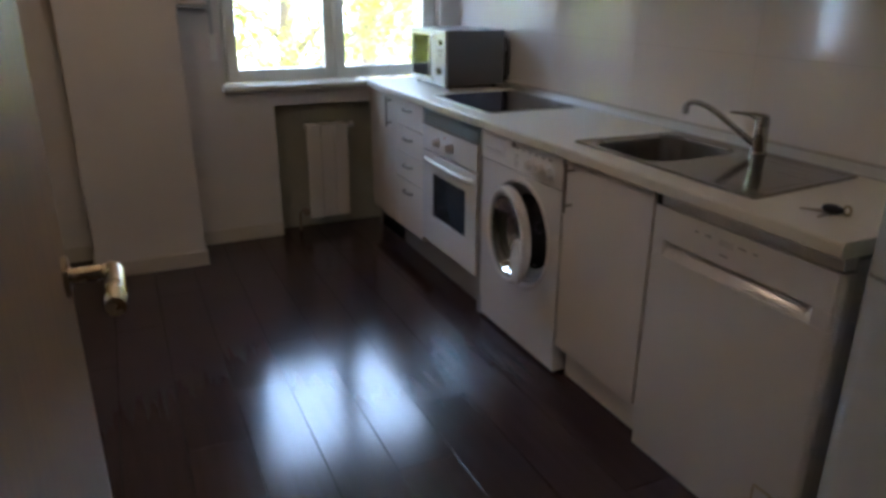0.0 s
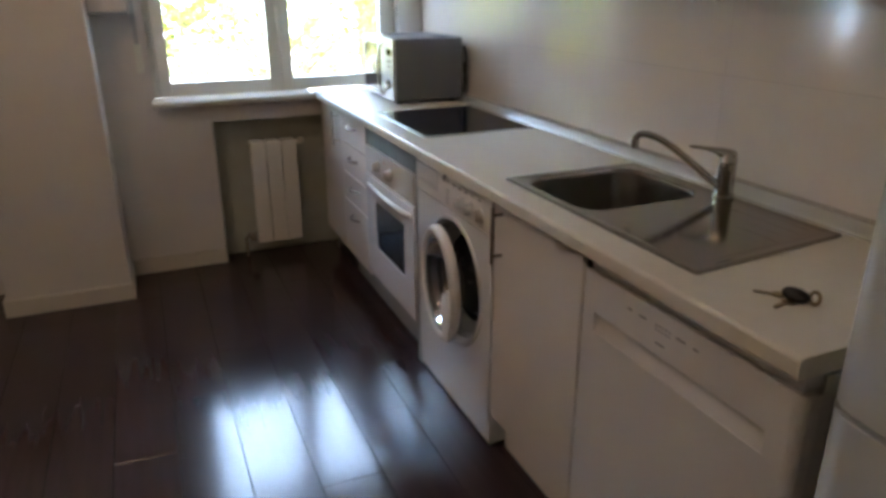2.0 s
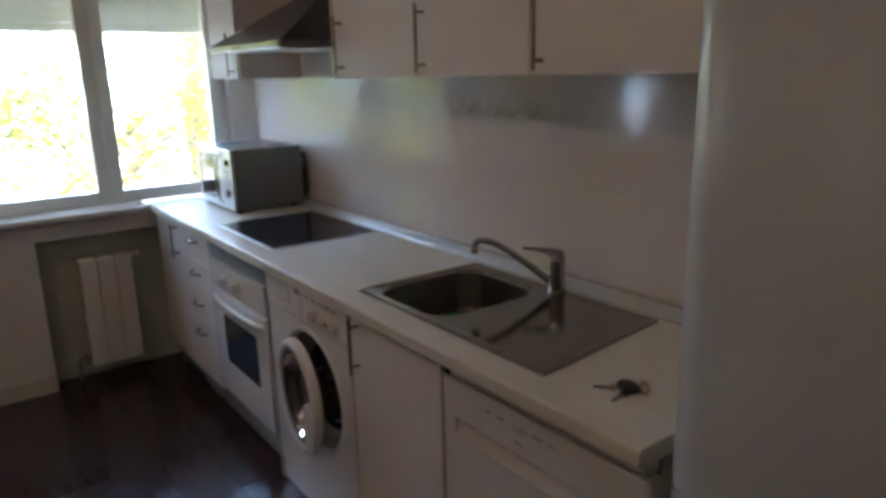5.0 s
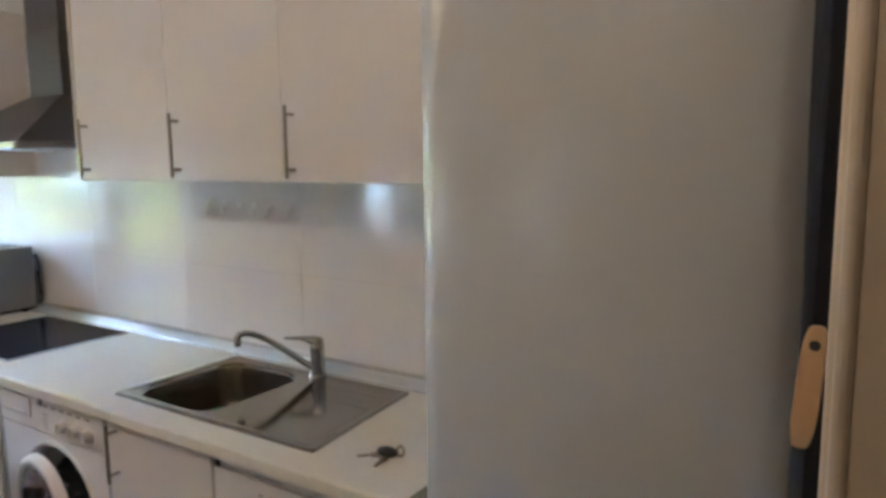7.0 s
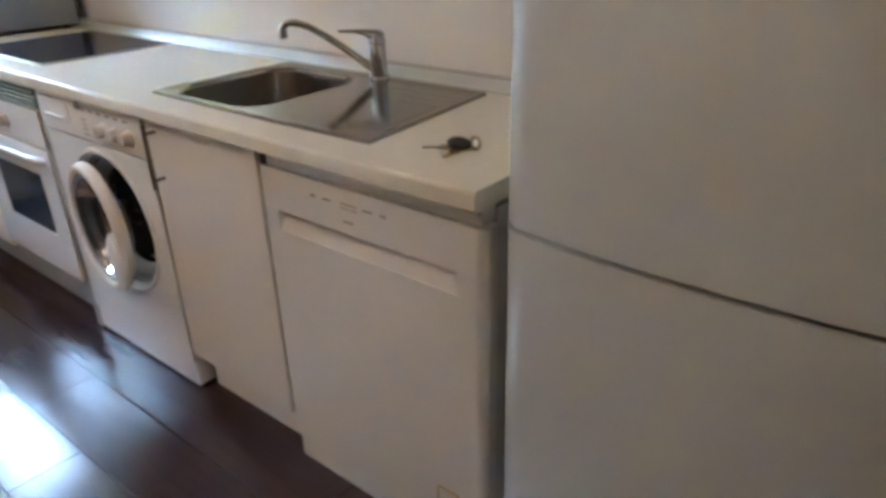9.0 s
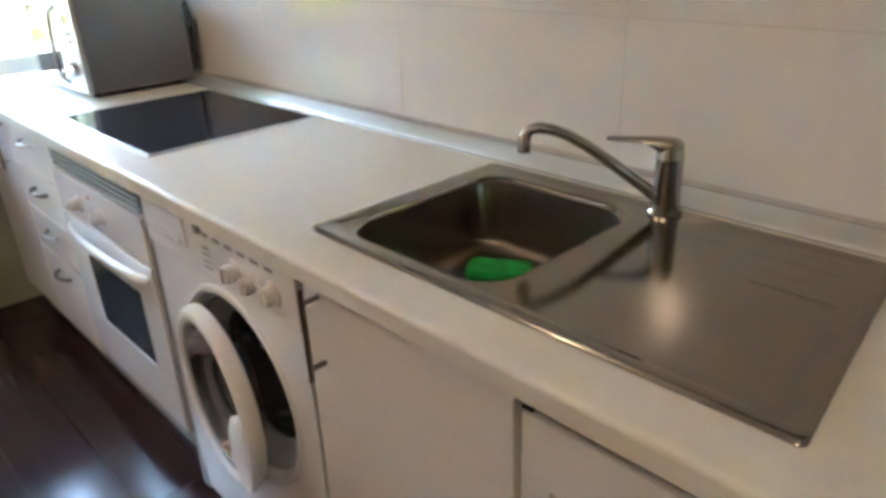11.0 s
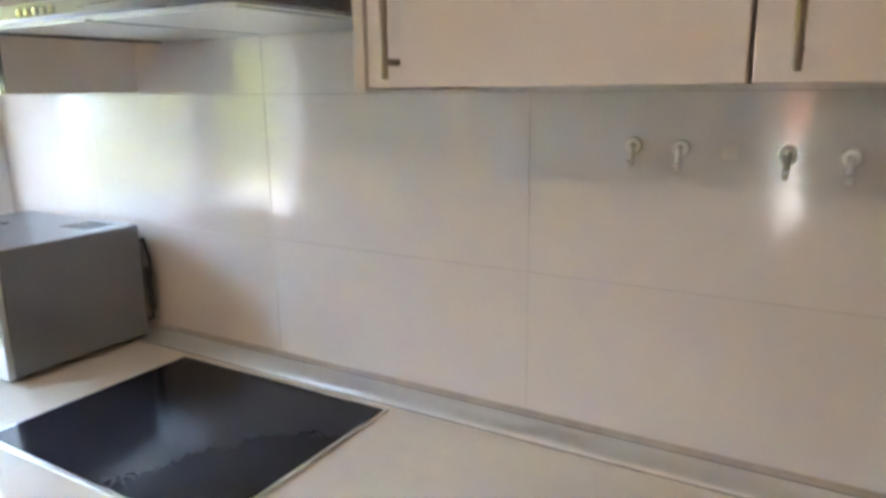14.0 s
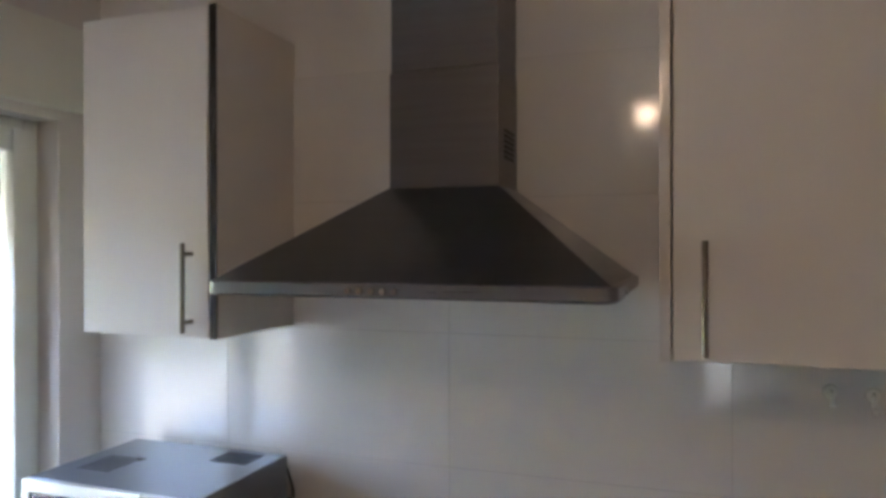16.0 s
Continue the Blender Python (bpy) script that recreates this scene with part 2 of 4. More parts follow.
def rounded(x0, x1, y0, y1, r, z, n=6):
    """A rounded rectangle in plan, as a loop."""
    out = []
    for cx, cy, a0 in ((x1 - r, y1 - r, 0), (x0 + r, y1 - r, 90), (x0 + r, y0 + r, 180), (x1 - r, y0 + r, 270)):
        for k in range(n + 1):
            a = radians(a0 + 90 * k / n)
            out.append((cx + r * math.cos(a), cy + r * math.sin(a), z))
    return out


def thing(name, loc, label, category, group="", kind=""):
    ob = new(name)
    ob.location = loc
    ob.empty_display_size = 0.05
    return tagged(ob, label, category, group, kind)


def base_of(ob):
    p = Vector((0, 0, 0))
    while ob is not None:
        p = p + ob.location
        ob = ob.parent
    return p


def part(name, geo, m, parent=None, label="", smooth=35):
    bmesh.ops.recalc_face_normals(geo.bm, faces=geo.bm.faces[:])
    if parent is not None:
        geo.bm.transform(Matrix.Translation(-base_of(parent)))
    me = bpy.data.meshes.new(name)
    geo.bm.to_mesh(me)
    geo.bm.free()
    me.materials.append(m)
    if smooth:
        me.polygons.foreach_set("use_smooth", [True] * len(me.polygons))
        me.set_sharp_from_angle(angle=radians(smooth))
    ob = new(name, me)
    if smooth:
        wm = ob.modifiers.new("face_weighted_normals", "WEIGHTED_NORMAL")
        wm.keep_sharp = True
    if parent is not None:
        ob.parent = parent
    if label:
        ob["label"] = label
    return ob


def structure(name, geo, m, label=""):
    return tagged(part(name, geo, m, smooth=0), label, "", "", "structure")


# ---- structure ----
WX = 3.0        # tiled wall
WY = 4.38       # window wall
SY = 0.552      # door wall, kitchen side
LX = -0.70      # far side wall
TOP = 2.55

g = Geo().box(LX - 0.1, WX + 0.2, -1.6, WY + 0.3, FLOOR - 0.2, FLOOR - 0.008)
floor = structure("floor", g, PLANK_GAP, "dark wood laminate plank floor with thin seams")
g = Geo().box(LX - 0.2, WX + 0.2, -1.6, WY + 0.3, TOP, TOP + 0.2)
structure("ceiling", g, CEILING, "plain white plaster ceiling")
g = Geo().box(WX, WX + 0.2, -1.6, WY + 0.25, FLOOR - 0.1, TOP)
wall_east = structure("wall_east", g, PAINT, "cream painted wall with glossy tiles above the worktop")

# window wall with the window opening, a radiator niche, and a second opening beyond the pillar
WL, WR, WB, WT = 1.60, 2.86, 0.90, 2.02
g = Geo()
g.box(LX, -0.58, WY, WY + 0.25, FLOOR - 0.1, TOP)
g.box(-0.58, -0.16, WY, WY + 0.25, FLOOR - 0.1, 0.93)
g.box(-0.58, -0.16, WY, WY + 0.25, 1.42, TOP)
g.box(-0.16, WL, WY, WY + 0.25, FLOOR - 0.1, TOP)
g.box(WL, 1.85, WY, WY + 0.25, FLOOR - 0.1, WB - 0.03)
g.box(1.85, WX, WY, WY + 0.25, 0.775, WB - 0.03)
g.box(1.85, WX, WY + 0.13, WY + 0.25, FLOOR - 0.1, 0.775)
g.box(WR, WX, WY, WY + 0.25, WB - 0.03, TOP)
g.box(WL, WR, WY, WY + 0.25, WT, TOP)
structure("wall_north", g, PAINT, "cream painted window wall with a radiator niche")
# Thin sheets on the niche back and left side, darker than the wall.
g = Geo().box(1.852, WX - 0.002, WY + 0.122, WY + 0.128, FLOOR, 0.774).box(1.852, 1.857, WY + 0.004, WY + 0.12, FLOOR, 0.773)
structure("niche_lining", g, NICHE_GREY, "grey back and left side of the radiator niche")
g = Geo().box(0.86, 1.375, 4.07, WY - 0.001, FLOOR - 0.1, TOP, 0.004)
structure("wall_pillar", g, PAINT, "cream painted structural pillar")
# side wall with a tall narrow opening
g = Geo()
g.box(LX - 0.2, LX, -1.6, 2.585, FLOOR - 0.1, TOP).box(LX - 0.2, LX, 2.695, WY + 0.25, FLOOR - 0.1, TOP)
g.box(LX - 0.2, LX, 2.585, 2.695, FLOOR - 0.1, 0.60).box(LX - 0.2, LX, 2.585, 2.695, 1.74, TOP)
structure("wall_west", g, PAINT, "cream painted side wall")
# door wall
DL, DR = 0.965, 1.80
g = Geo()
g.box(LX, DL, SY - 0.12, SY, FLOOR - 0.1, TOP).box(DR, WX, SY - 0.12, SY, FLOOR - 0.1, TOP).box(DL, DR, SY - 0.12, SY, 2.07, TOP)
structure("wall_south", g, PAINT, "cream painted wall with the kitchen doorway")
g = Geo().box(LX - 0.2, WX + 0.2, -1.6, -1.5, FLOOR - 0.1, TOP)
structure("wall_hall", g, PAINT, "cream painted hall wall")

# skirting boards
g = Geo()
g.box(1.376, 1.85, WY - 0.014, WY - 0.001, FLOOR, 0.10, 0.003)
g.box(0.846, 1.389, 4.056, 4.069, FLOOR, 0.10, 0.003).box(1.3755, 1.389, 4.07, WY - 0.015, FLOOR, 0.10, 0.003).box(0.846, 0.859, 4.07, WY - 0.015, FLOOR, 0.10, 0.003)
g.box(LX + 0.001, 0.845, WY - 0.014, WY - 0.001, FLOOR, 0.10, 0.003)
structure("baseboard", g, SKIRT, "cream painted skirting board")

# window: frame, two sashes, glass
FY = WY + 0.07
g = Geo()
g.box(WL, WL + 0.045, FY, FY + 0.06, WB, WT, 0.004).box(WR - 0.045, WR, FY, FY + 0.06, WB, WT, 0.004)
g.box(WL + 0.045, WR - 0.045, FY, FY + 0.06, WB, WB + 0.035, 0.004).box(WL + 0.045, WR - 0.045, FY, FY + 0.06, WT - 0.045, WT, 0.004)
window = structure("window_1", g, PVC, "white plastic double window with a half-lowered roller shutter")


def sash(x0, x1, z0, z1):
    w, y0, y1 = 0.058, FY - 0.022, FY + 0.03
    s = Geo()
    s.box(x0, x0 + w, y0, y1, z0, z1, 0.005).box(x1 - w, x1, y0, y1, z0, z1, 0.005)
    s.box(x0 + w, x1 - w, y0 + 0.002, y1 - 0.002, z0, z0 + w, 0.005).box(x0 + w, x1 - w, y0 + 0.002, y1 - 0.002, z1 - w, z1, 0.005)
    part("sash", s, PVC, window)
    p = part("pane", Geo().box(x0 + w - 0.004, x1 - w + 0.004, y0 + 0.022, y0 + 0.026, z0 + w - 0.004, z1 - w + 0.004), PANE, window, smooth=0)
    p.visible_shadow = False


MID = 2.228
sash(WL + 0.03, MID - 0.001, WB + 0.012, WT - 0.03)
sash(MID + 0.001, WR - 0.03, WB + 0.012, WT - 0.03)
g = Geo().box(MID - 0.012, MID + 0.012, FY - 0.032, FY - 0.022, 1.24, 1.36, 0.004).rod((MID, FY - 0.03, 1.31), (MID, FY - 0.06, 1.31), 0.008).box(MID - 0.01, MID + 0.01, FY - 0.068, FY - 0.054, 1.20, 1.32, 0.005)
part("handle", g, PVC, window, "white plastic window handle")
g = Geo().box(1.585, 2.374, WY - 0.07, WY + 0.10, 0.868, 0.897, 0.008)
structure("window_sill", g, PVC, "white painted window sill")

# roller shutter: slats outside the glass, box and strap inside
shutter = thing("roller_shutter", (2.23, FY + 0.12, 1.74), "grey-cream roller shutter lowered a quarter behind the window", "shutter")
for k in range(7):
    z = 1.735 + k * 0.042
    part("slat", Geo().box(WL + 0.02, WR - 0.02, FY + 0.10, FY + 0.112, z, z + 0.0415, 0.004), SHUTTER, shutter)
g = Geo().box(WL - 0.05, WX - 0.002, WY - 0.016, WY - 0.001, 2.06, 2.27, 0.004).box(WL - 0.05, WX - 0.002, WY - 0.024, WY - 0.001, 2.045, 2.06, 0.003)
structure("shutter_box", g, PVC, "white shutter box above the window")
strap = thing("shutter_strap", (1.555, WY, 1.08), "grey woven shutter strap with a wall winder", "strap")
part("strap_band", Geo().box(1.548, 1.566, WY - 0.012, WY - 0.009, 1.10, 2.05), STRAP, strap)
part("winder", Geo().box(1.540, 1.574, WY - 0.022, WY - 0.001, 1.03, 1.16, 0.004), PVC, strap)

# wall box between pillar and window
box_unit = thing("wall_box", (1.47, WY, 1.30), "white painted wall box beside the window", "box")
part("body", Geo().box(1.382, 1.535, WY - 0.13, WY - 0.002, 1.31, 2.50, 0.004), LAMINATE, box_unit)
part("base_trim", Geo().box(1.380, 1.538, WY - 0.134, WY - 0.002, 1.295, 1.309, 0.002), GREY_TRIM, box_unit)

# casing and jamb of the doorway
g = Geo()
g.box(DR - 0.020, DR - 0.002, SY - 0.135, SY + 0.004, FLOOR, 2.05, 0.003)
for x0, x1, d in ((DR - 0.022, DR + 0.016, 0.012), (DR + 0.016, DR + 0.05, 0.018), (DR + 0.05, DR + 0.064, 0.012)):
    g.box(x0, x1, SY + 0.001, SY + d, FLOOR, 2.10, 0.004)
g.box(DL + 0.002, DL + 0.018, SY - 0.135, SY + 0.004, FLOOR, 2.05, 0.003).box(DL - 0.06, DL - 0.001, SY + 0.001, SY + 0.014, FLOOR, 2.10, 0.004)
g.box(DL - 0.06, DR + 0.064, SY + 0.001, SY + 0.014, 2.055, 2.12, 0.004)
structure("strike_plate", Geo().box(DR - 0.0225, DR - 0.0202, SY - 0.050, SY - 0.026, 1.02, 1.14, 0.0008), BLACK, "dark metal latch plate in the door jamb")
structure("door_frame", g, CASING, "cream-brown painted wooden door casing")

# second openings: plain fixed panes
for nm, g in (("window_2", Geo().box(-0.58, -0.16, WY + 0.10, WY + 0.106, 0.93, 1.42)), ("window_3", Geo().box(LX - 0.10, LX - 0.094, 2.585, 2.695, 0.60, 1.74))):
    p = structure(nm, g, PANE, "narrow fixed window pane")
    p.visible_shadow = False


# ---- base units ----
FX = 2.410      # front plane of doors
BACK = WX - 0.012


def bar_handle(parent, x, y, z0, z1, r=0.005):
    """A vertical round bar on two posts, standing off the front plane x."""
    h = Geo().rod((x - 0.030, y, z0), (x - 0.030, y, z1), r, seg=14)
    for z in (z0 + 0.022, z1 - 0.022):
        h.rod((x - 0.030, y, z), (x + 0.001, y, z), 0.0045, seg=10)
    return part("handle", h, NICKEL, parent, "brushed nickel bar handle")


def bow_handle(parent, x, y, z, w=0.11):
    pts = [(x + 0.001, y - w / 2, z)] + [(x - 0.026 * math.sin(math.pi * k / 10) ** 0.5, y - w / 2 + w * k / 10, z) for k in range(1, 10)] + [(x + 0.001, y + w / 2, z)]
    return part("handle", Geo().tube(pts, 0.0055, 10), NICKEL, parent, "brushed nickel bow handle")


def base_door(y0, y1, hy, label, z0=0.155, z1=0.8605, side_top=0.858):
    u = thing("base_cabinet", ((FX + BACK) / 2, (y0 + y1) / 2, FLOOR), label, "cabinet", "base cabinets under the worktop")
    c = Geo().box(FX + 0.022, BACK, y0 + 0.003, y0 + 0.02, 0.15, 0.858).box(FX + 0.022, BACK, y1 - 0.02, y1 - 0.003, 0.15, side_top)
    c.box(FX + 0.022, BACK, y0 + 0.02, y1 - 0.02, 0.15, 0.168)
    part("body", c, CARCASS, u)
    d = part("door", Geo().box(FX, FX + 0.019, y0 + 0.002, y1 - 0.002, z0, z1, 0.0025), LAMINATE, u)
    part("plinth", Geo().box(FX + 0.055, FX + 0.072, y0, y1, FLOOR, 0.149, 0.002), LAMINATE, u)
    bar_handle(d, FX, hy - 0.006, 0.682, 0.846)
    return u


base_door(1.912, 2.352, 2.314, "cream laminate base cabinet with a bar handle", side_top=0.735)
base_door(3.975, 4.372, 4.03, "cream laminate end cabinet beside the radiator")

drawers = thing("drawer_unit", ((FX + BACK) / 2, 3.78, FLOOR), "cream laminate unit of four drawers", "drawers")
c = Geo().box(FX + 0.022, BACK, 3.586, 3.60, 0.15, 0.858).box(FX + 0.022, BACK, 3.955, 3.97, 0.15, 0.858).box(FX + 0.3, BACK, 3.60, 3.955, 0.15, 0.858)
part("body", c, CARCASS, drawers)
for z0, z1 in ((0.715, 0.8605), (0.572, 0.710), (0.432, 0.567), (0.155, 0.427)):
    d = part("drawer_front", Geo().box(FX, FX + 0.019, 3.585, 3.971, z0, z1, 0.0025), LAMINATE, drawers)
    bow_handle(d, FX, 3.778, z1 - 0.055)
part("plinth", Geo().box(FX + 0.055, FX + 0.072, 3.0, 4.36, FLOOR, 0.149, 0.002), GREY_TRIM, drawers, "grey plinth board")

# oven
oven = thing("oven", ((FX + BACK) / 2, 3.28, FLOOR), "white enamel built-in oven with a dark window", "oven")
OY0, OY1 = 2.990, 3.580
part("body", Geo().box(FX + 0.03, BACK, OY0 + 0.02, OY1 - 0.02, 0.155, 0.85), GREY_TRIM, oven)
v = Geo().box(FX + 0.014, FX + 0.03, OY0, OY1, 0.778, 0.858)
for k in range(5):
    z = 0.783 + k * 0.0145
    v.box(FX, FX + 0.016, OY0 + 0.004, OY1 - 0.004, z, z + 0.0085, 0.002)
part("vent", v, VENT, oven, "blue-grey slatted vent strip")
panel = part("control_panel", Geo().box(FX - 0.004, FX + 0.03, OY0, OY1, 0.655, 0.774, 0.004), ENAMEL, oven)
for y in (3.40, 3.25):
    k = Geo().rod((FX - 0.004, y, 0.71), (FX - 0.012, y, 0.71), 0.024, 0.022, 24).rod((FX - 0.012, y, 0.71), (FX - 0.028, y, 0.71), 0.017, 0.015, 24).box(FX - 0.033, FX - 0.02, y - 0.003, y + 0.003, 0.694, 0.726, 0.002)
    part("knob", k, APPLIANCE, panel)
part("lamp", Geo().rod((FX - 0.003, 3.32, 0.745), (FX - 0.007, 3.32, 0.745), 0.004), mat("red_lens", (0.5, 0.05, 0.03), 0.3), panel, "small red pilot light")
d = Geo()
d.box(FX - 0.006, FX + 0.028, OY0, OY1, 0.185, 0.335, 0.005).box(FX - 0.006, FX + 0.028, OY0, OY1, 0.548, 0.648, 0.005)
d.box(FX - 0.0055, FX + 0.028, OY0, 3.10, 0.33, 0.553, 0.004).box(FX - 0.0055, FX + 0.028, 3.455, OY1, 0.33, 0.553, 0.004)
od = part("door", d, ENAMEL, oven)
part("window", Geo().box(FX - 0.002, FX + 0.02, 3.095, 3.46, 0.33, 0.553), OVEN_GLASS, od, "dark oven glass", smooth=0)
pts = [(FX - 0.006 - 0.020 * math.sin(math.pi * k / 14) ** 0.5 if 0 < k < 14 else FX, OY0 + 0.03 + (OY1 - OY0 - 0.06) * k / 14, 0.607) for k in range(15)]
hb = Geo().tube(pts, 0.0108, 12)
hb.bm.transform(Matrix.Translation((0, 0, 0.607)) @ Matrix.Diagonal((1, 1, 1.25, 1)) @ Matrix.Translation((0, 0, -0.607)))
part("handle", hb, ENAMEL, od, "white curved handle bar")
filler = thing("filler_strip", (FX + 0.02, 2.967, FLOOR), "grey aluminium filler strip beside the oven", "trim")
part("strip", Geo().box(FX + 0.004, FX + 0.03, 2.953, 2.984, 0.02, 0.858, 0.002), GREY_TRIM, filler)

# washing machine
MY0, MY1 = 2.362, 2.948
wash = thing("washing_machine", ((FX + BACK) / 2, (MY0 + MY1) / 2, FLOOR), "white front-loading washing machine with a round door", "washing machine")
CY, CZ = 2.640, 0.498
b = Geo().box(FX + 0.02, BACK, MY0 + 0.004, MY0 + 0.008, FLOOR + 0.012, 0.852).box(FX + 0.02, BACK, MY1 - 0.008, MY1 - 0.004, FLOOR + 0.012, 0.852)
b.box(FX + 0.02, BACK, MY0 + 0.008, MY1 - 0.008, 0.846, 0.852).box(BACK - 0.006, BACK, MY0 + 0.008, MY1 - 0.008, FLOOR + 0.012, 0.846)
part("body", b, ENAMEL, wash)


def front_with_hole(x, y0, y1, z0, z1, cy, cz, r, depth, seg=48):
    """A front sheet with a round hole and the hole's rim."""
    bm = bmesh.new()
    ring, edge, back = [], [], []
    for k in range(seg):
        a = 2 * math.pi * k / seg
        dy, dz = math.cos(a), math.sin(a)
        s = min(((y1 - cy) if dy > 0 else (y0 - cy)) / dy if abs(dy) > 1e-6 else 9, ((z1 - cz) if dz > 0 else (z0 - cz)) / dz if abs(dz) > 1e-6 else 9)
        ring.append(bm.verts.new((x, cy + r * dy, cz + r * dz)))
        edge.append(bm.verts.new((x, cy + s * dy, cz + s * dz)))
        back.append(bm.verts.new((x + depth, cy + r * 0.96 * dy, cz + r * 0.96 * dz)))
    for k in range(seg):
        j = (k + 1) % seg
        bm.faces.new((ring[k], ring[j], edge[j], edge[k]))
        bm.faces.new((back[k], back[j], ring[j], ring[k]))
    corners = [bm.verts.new((x, y, z)) for y, z in ((y1, z1), (y0, z1), (y0, z0), (y1, z0))]
    for c in corners:
        near = sorted(range(seg), key=lambda k: (edge[k].co - c.co).length)[:2]
        k, j = near
        if (k + 1) % seg == j or (j + 1) % seg == k:
            bm.faces.new((edge[k], c, edge[j]))
    return bm


g = Geo().take(front_with_hole(FX, MY0, MY1, 0.115, 0.735, CY, CZ, 0.204, 0.012))
g.box(FX, FX + 0.02, MY0, MY0 + 0.002, 0.115, 0.735).box(FX, FX + 0.02, MY1 - 0.002, MY1, 0.115, 0.735)
part("front", g, ENAMEL, wash)
part("kick_panel", Geo().box(FX + 0.004, FX + 0.022, MY0, MY1, FLOOR + 0.012, 0.111, 0.003), ENAMEL, wash)
fascia = part("control_panel", Geo().box(FX - 0.006, FX + 0.02, MY0, MY1, 0.739, 0.852, 0.005), APPLIANCE, wash)
part("soap_drawer", Geo().box(FX - 0.011, FX - 0.004, 2.75, 2.935, 0.775, 0.842, 0.004).box(FX - 0.016, FX - 0.010, 2.78, 2.90, 0.778, 0.792, 0.003), ENAMEL, fascia)
for y in (2.565, 2.50, 2.435):
    k = Geo().rod((FX - 0.005, y, 0.785), (FX - 0.012, y, 0.785), 0.024, 0.022, 24).rod((FX - 0.012, y, 0.785), (FX - 0.03, y, 0.785), 0.018, 0.016, 24).box(FX - 0.034, FX - 0.02, y - 0.003, y + 0.003, 0.77, 0.80, 0.002)
    part("knob", k, APPLIANCE, fascia)
for k in range(6):
    y = 2.665 - k * 0.045
    part("printed_mark", Geo().box(FX - 0.0072, FX - 0.006, y - 0.012, y + 0.012, 0.826, 0.832), GREY_MARK, fascia, smooth=0)
for k in range(4):
    part("printed_mark", Geo().box(FX - 0.0072, FX - 0.006, 2.655, 2.685, 0.757 + k * 0.014, 0.760 + k * 0.014), GREY_MARK, fascia, smooth=0)
part("button", Geo().rod((FX - 0.004, 2.69, 0.836), (FX - 0.012, 2.69, 0.836), 0.011, 0.010, 18), GREY_MARK, fascia, "grey power button")
part("drum", Geo().disc((FX, CY, CZ), 1, [(0.150, 0.062), (0.155, 0.085), (0.20, 0.11), (0.20, 0.36), (0.001, 0.37)], 48), DRUM, wash, "dull steel drum")
part("gasket", Geo().disc((FX, CY, CZ), 1, [(0.203, 0.006), (0.198, 0.014), (0.188, 0.018), (0.184, 0.030), (0.172, 0.034), (0.160, 0.040), (0.148, 0.055), (0.151, 0.064)], 48), GASKET, wash, "grey rubber door gasket")
part("rim", Geo().disc((FX, CY, CZ), 1, [(0.222, 0.0), (0.220, -0.005), (0.210, -0.006), (0.203, 0.006)], 56), ENAMEL, wash, "white ring round the opening")
HINGE = CY + 0.205
swing = Matrix.Translation((FX - 0.012, HINGE, 0)) @ Matrix.Rotation(radians(-7), 4, "Z") @ Matrix.Translation((-FX + 0.012, -HINGE, 0))


def swung(geo):
    geo.bm.transform(swing)
    return geo


ring = Geo().disc((FX, CY, CZ), 1, [(0.166, -0.006), (0.184, -0.006), (0.191, -0.012), (0.192, -0.022), (0.189, -0.032), (0.181, -0.039), (0.171, -0.040), (0.163, -0.035), (0.160, -0.024), (0.160, -0.006), (0.166, -0.006)], 56)
DOOR_PLASTIC = mat("satin_white_plastic", (0.76, 0.755, 0.75), 0.45, var=0.01, scale=3, bump=0.0, rvar=0.02, spec=0.3)
wdoor = part("door", swung(ring), DOOR_PLASTIC, wash, "white porthole door standing ajar")
part("inner_ring", swung(Geo().disc((FX, CY, CZ), 1, [(0.162, -0.033), (0.157, -0.034), (0.149, -0.030), (0.146, -0.014)], 56)), GREY_TRIM, wdoor, "grey inner ring")
part("porthole", swung(Geo().disc((FX, CY, CZ), 1, [(0.148, -0.030), (0.138, -0.018), (0.118, 0.022), (0.09, 0.036), (0.04, 0.042), (0.001, 0.043)], 48)), DOOR_GLASS, wdoor, "deep glass bowl")
part("grip", swung(Geo().loft([[(x, CY - 0.122 + 0.046 * s * math.cos(a), CZ - 0.066 + 0.088 * s * math.sin(a)) for a in [2 * math.pi * k / 20 for k in range(20)]] for s, x in ((1.0, FX - 0.026), (1.0, FX - 0.038), (0.85, FX - 0.043))])), DOOR_PLASTIC, wdoor, "white moulded door grip")
part("hinge", Geo().box(FX - 0.012, FX + 0.002, CY + 0.190, CY + 0.222, CZ - 0.04, CZ + 0.04, 0.003), APPLIANCE, wash)

# dishwasher
DY0, DY1 = 1.316, 1.905
dish = thing("dishwasher", ((FX + BACK) / 2, (DY0 + DY1) / 2, FLOOR), "white freestanding dishwasher with a recessed grip", "dishwasher")
part("body", Geo().box(FX + 0.05, BACK, DY0 + 0.006, DY1 - 0.006, FLOOR + 0.02, 0.846), ENAMEL, dish)
part("lid_rail", Geo().box(FX + 0.008, FX + 0.05, DY0 + 0.01, DY1 - 0.016, 0.8225, 0.852, 0.003), APPLIANCE, dish)
part("bracket", Geo().box(FX + 0.006, FX + 0.03, DY1 - 0.013, DY1 + 0.002, 0.818, 0.856, 0.001), BLACK, dish, "dark fixing bracket under the worktop")
GZ0, GZ1 = 0.680, 0.726
GY0, GY1 = 1.374, 1.858


